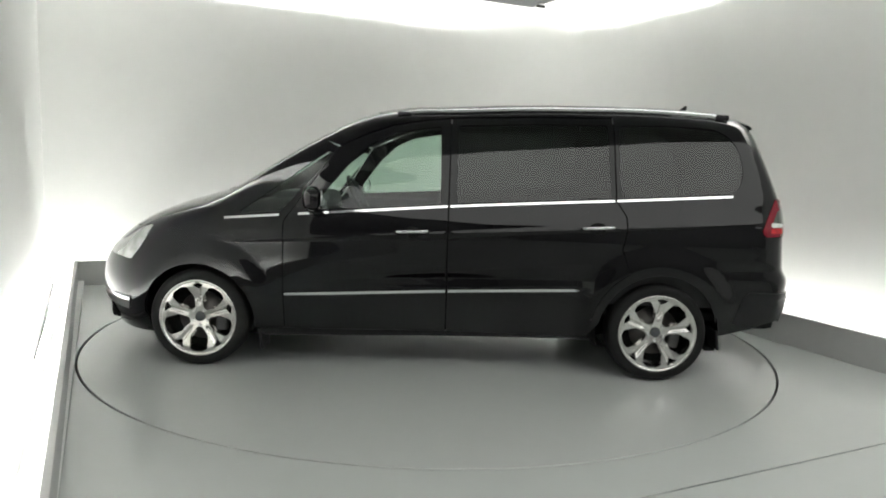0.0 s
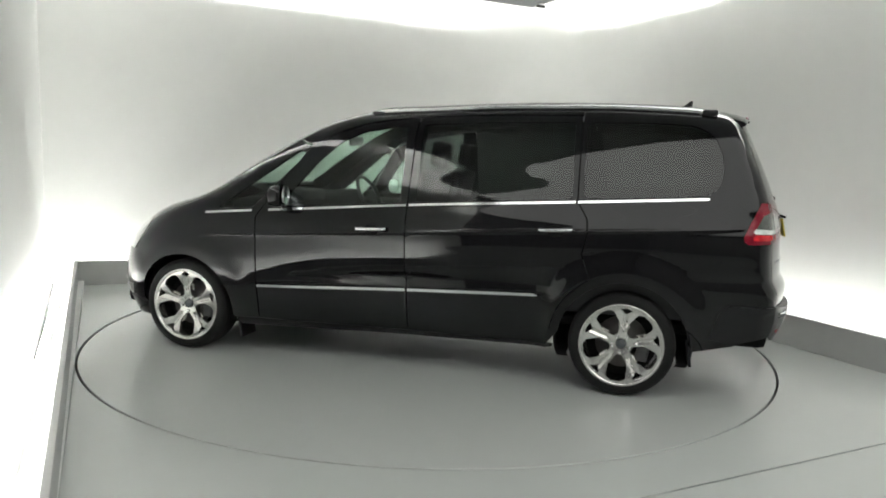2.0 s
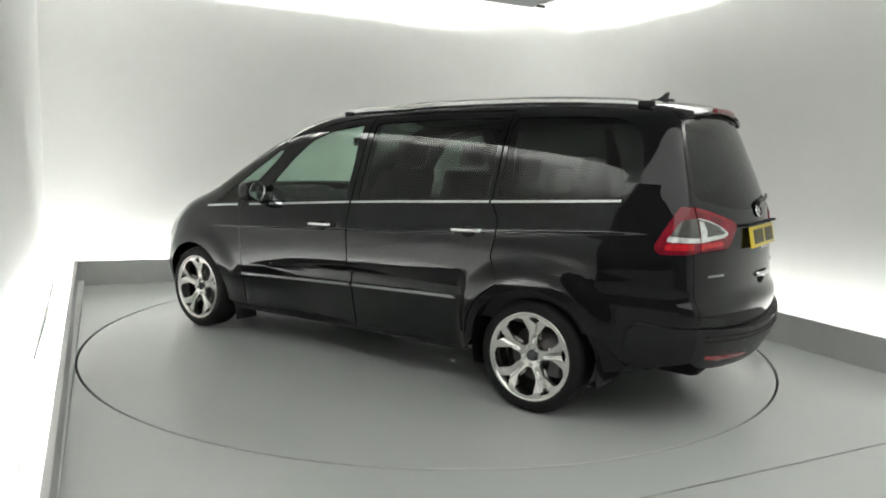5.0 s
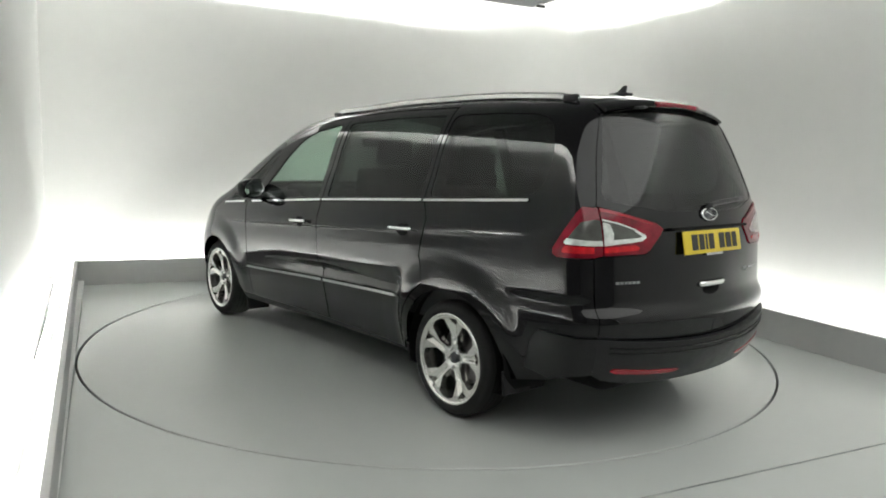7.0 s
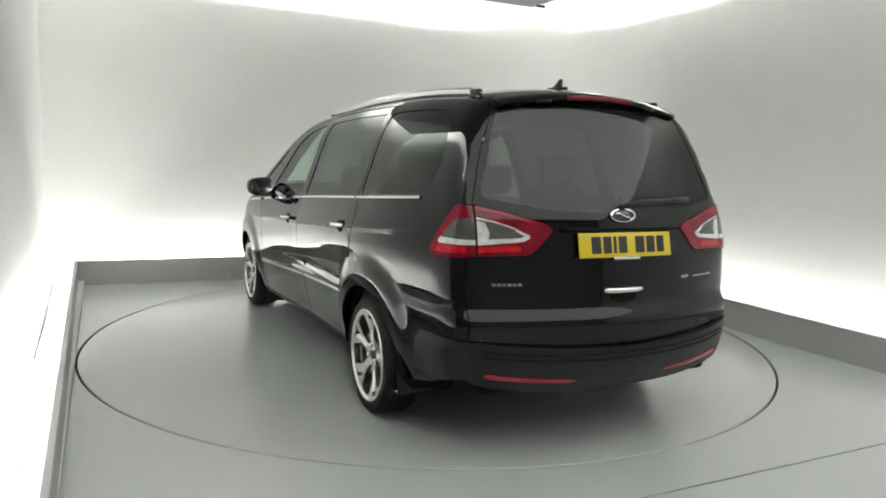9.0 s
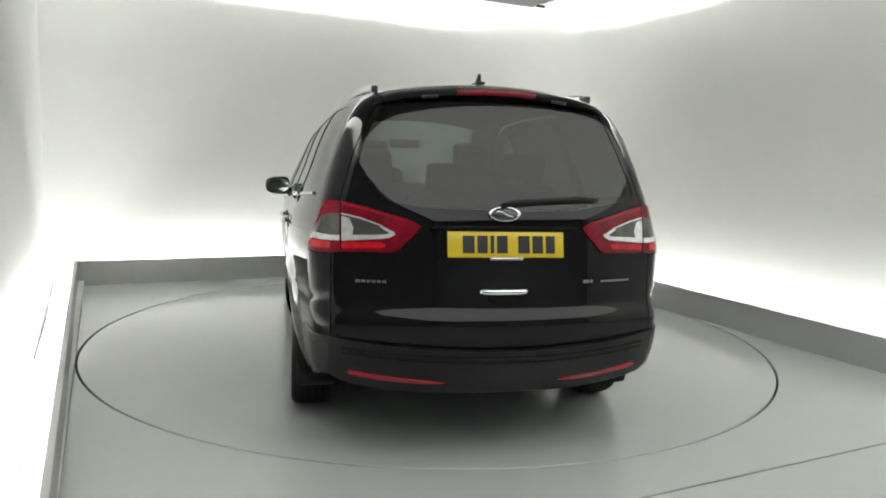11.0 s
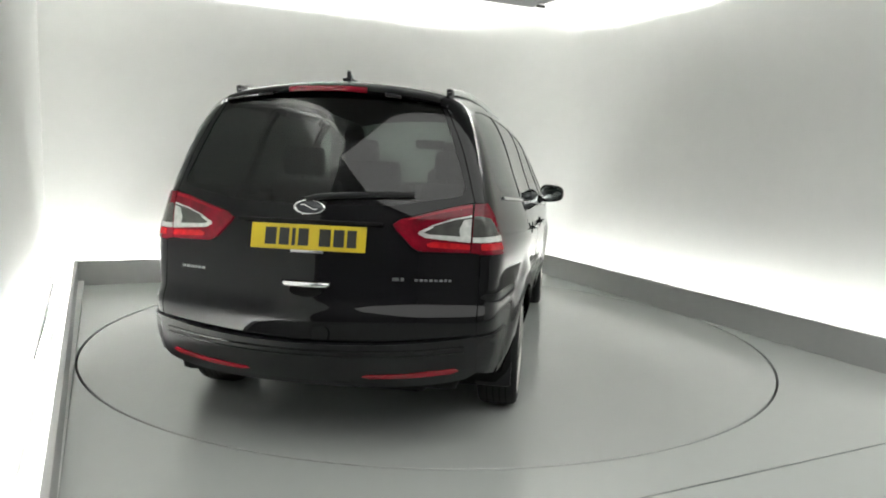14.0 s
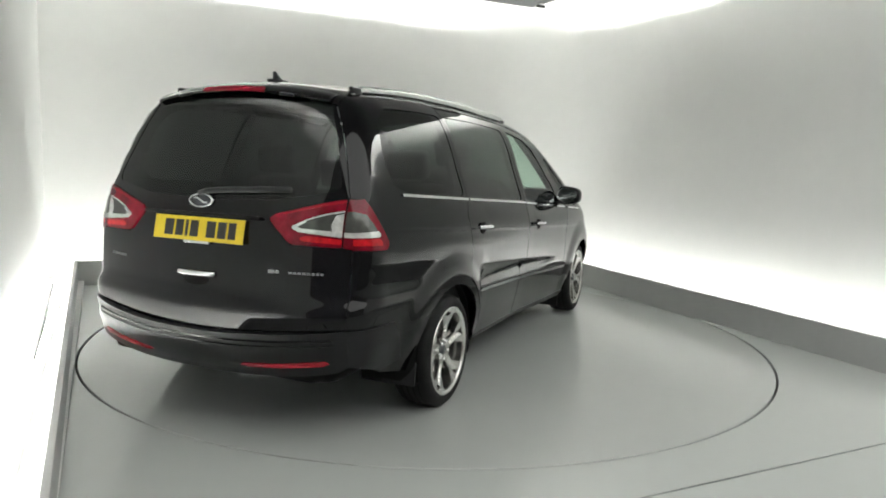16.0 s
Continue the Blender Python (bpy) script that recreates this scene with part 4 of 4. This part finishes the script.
def build_wheel():
    w = new("wheel")
    w.parent = car
    tyre = lathe([(.222, .085), (.236, .098), (.262, .106), (.286, .100), (.299, .086), (.3045, .066), (.306, .03), (.306, -.03), (.3045, -.066), (.299, -.086), (.286, -.100), (.262, -.106), (.236, -.098), (.222, -.085)], 72, "Y")
    part("tyre", tyre, M_RUBBER, w, "black tyre")
    groove = bmesh.new()
    for yy in (-.05, -.017, .017, .05):
        g = lathe([(.3066, yy - .004), (.3066, yy + .004), (.300, yy + .004), (.300, yy - .004)], 60, "Y")
        me = bpy.data.meshes.new("g")
        g.to_mesh(me), g.free()
        groove.from_mesh(me)
        bpy.data.meshes.remove(me)
    part("tread", groove, M_UNDER, w)
    rim = lathe([(.2215, .086), (.240, .096), (.243, .103), (.238, .107), (.228, .102), (.221, .088), (.214, .05), (.208, -.08), (.214, -.085)], 72, "Y")
    part("rim", rim, M_ALLOY, w, "silver alloy rim")
    fn = np.cross(SP[SF[:, 1]] - SP[SF[:, 0]], SP[SF[:, 2]] - SP[SF[:, 0]])
    N = np.zeros_like(SP)
    for k in range(3):
        np.add.at(N, SF[:, k], fn)
    N /= np.linalg.norm(N, axis=1, keepdims=True) + 1e-12
    sp = sheet("spokes", SP + [0, .060, 0], N, SF, .034, M_ALLOY, w, "five forked alloy spokes")
    bev = sp.modifiers.new("edge", "BEVEL")
    bev.width, bev.segments, bev.limit_method, bev.angle_limit = .0055, 3, "ANGLE", radians(50)
    part("centre_cap", lathe([(.0005, .079), (.020, .078), (.027, .074), (.030, .062)], 28, "Y", closed=False), M_BADGE, w, "dark wheel centre cap")
    for k in range(5):
        a = radians(72 * k + 36)
        part("wheel_nut", lathe([(.0005, .074), (.0055, .074), (.006, .079), (.0085, .079), (.0105, .073), (.0105, .055)], 12, "Y", Matrix.Translation((.050 * math.cos(a), 0, .050 * math.sin(a))), closed=False), M_SATIN, w, "bright wheel nut")
    part("brake_disc", lathe([(.06, -.01), (.150, -.01), (.150, .010), (.06, .010), (.055, .03), (.03, .03), (.03, -.01)], 48, "Y"), M_DISC, w, "grey brake disc")
    part("caliper", box((.07, .06, .16), .015, Matrix.Translation((-.125, .01, .03)) @ Matrix.Rotation(radians(15), 4, "Y")), M_CALIPER, w, "cast brake caliper")
    part("backing", lathe([(.0005, -.03), (.206, -.03), (.206, -.04)], 40, "Y", closed=False), M_UNDER, w)
    return w


SPIN = (18, 24, 47, 15)
first_wheel = build_wheel()
first_wheel.matrix_local = Matrix.Translation((1.425, .850, HUB_Z)) @ Matrix.Rotation(radians(-SPIN[0]), 4, "Y")
for i, (wx_, s) in enumerate(((-1.425, 1), (1.425, -1), (-1.425, -1))):
    m = Matrix.Translation((wx_, s * (.850 if wx_ > 0 else .800), HUB_Z)) @ (Matrix.Rotation(math.pi, 4, "Z") if s < 0 else Matrix.Identity(4)) @ Matrix.Rotation(radians(-SPIN[i + 1]), 4, "Y")
    copy_thing(first_wheel, m)

# interior: floor, trim, seats, dashboard, steering wheel, inner mirror
part("cabin_floor", box((3.2, 1.56, .06), .02, Matrix.Translation((-.55, 0, .40))), M_UNDER, car)
for s in (1, -1):
    part("door_trim", box((2.9, .05, .52), .02, Matrix.Translation((-.50, s * .80, .72))), M_DASH, car)
part("load_floor", box((.85, 1.3, .06), .02, Matrix.Translation((-1.75, 0, .62))), M_DASH, car)
lin_x = np.linspace(-1.95, .36, 18)
panel("roof_lining", "top", [(float(x), float(roof_y(x)) - .05) for x in lin_x] + [(float(x), -float(roof_y(x)) + .05) for x in lin_x[::-1]], M_LINING, car, off=-.035, thick=.01, dv=.06)
dash = bmesh.new()
rbox(dash, (.42, 1.42, .22), .08, Matrix.Translation((1.02, 0, .93)) @ Matrix.Rotation(radians(6), 4, "Y"), 3)
rbox(dash, (.30, .36, .09), .04, Matrix.Translation((.90, .37, 1.045)), 3)
rbox(dash, (.35, .28, .45), .05, Matrix.Translation((.78, 0, .72)), 3)
part("dashboard", dash, M_DASH, car, "dark dashboard")
swm = Matrix.Translation((.62, -.37, 1.00)) @ Matrix.Rotation(radians(-62), 4, "Y")
wheel_ring = [(swm @ Vector((.185 * math.cos(a), .185 * math.sin(a), 0)))[:] for a in np.linspace(0, 2 * math.pi, 41)]
sw = part("steering_wheel", tube_along(wheel_ring, .015, 8), M_DASH, car, "dark steering wheel")
part("wheel_boss", box((.12, .14, .05), .02, swm), M_DASH, sw)
part("wheel_spoke", box((.035, .36, .02), .008, swm), M_DASH, sw)
part("inner_mirror", box((.03, .25, .07), .02, Matrix.Translation((.60, 0, 1.44))), M_DASH, car, "black inner mirror")


def seat(x, y, wdt, back_h, label):
    bm = bmesh.new()
    rbox(bm, (.50, wdt, .17), .06, Matrix.Translation((x + .20, y, .62)), 3)
    rbox(bm, (.13, wdt, back_h), .055, Matrix.Translation((x - .09, y, .66 + back_h / 2)) @ Matrix.Rotation(radians(-14), 4, "Y"), 3)
    st = part("seat", bm, M_SEAT, car, label)
    part("headrest", box((.09, .26, .17), .04, Matrix.Translation((x - .09 - .125 * (back_h + .2), y, .66 + back_h + .105)) @ Matrix.Rotation(radians(-10), 4, "Y"), 3), M_SEAT, st)
    for o in (-.06, .06):
        part("headrest_post", tube_along([(x - .09 - .1 * back_h, y + o, .60 + back_h), (x - .115 - .1 * back_h, y + o, .70 + back_h)], .006, 6), M_SATIN, st)


for y in (.37, -.37):
    seat(.02, y, .50, .60, "charcoal cloth front seat")
for y in (.47, 0, -.47):
    seat(-.92, y, .44, .53 if y else .46, "charcoal cloth middle-row seat")


def motions():
    turn = lambda t: 177.691 - 6.8748 * t - 0.006509 * t ** 2 + 0.0000277 * t ** 3
    times = [i * 0.5 for i in range(33)]
    spin = [Matrix.Rotation(radians(turn(t)), 4, "Z") for t in times]
    walk(car, [(t, r @ Matrix.Translation((-0.0197, 0.1494, 0))) for t, r in zip(times, spin)])
    walk(turntable, list(zip(times, spin)))


motions()
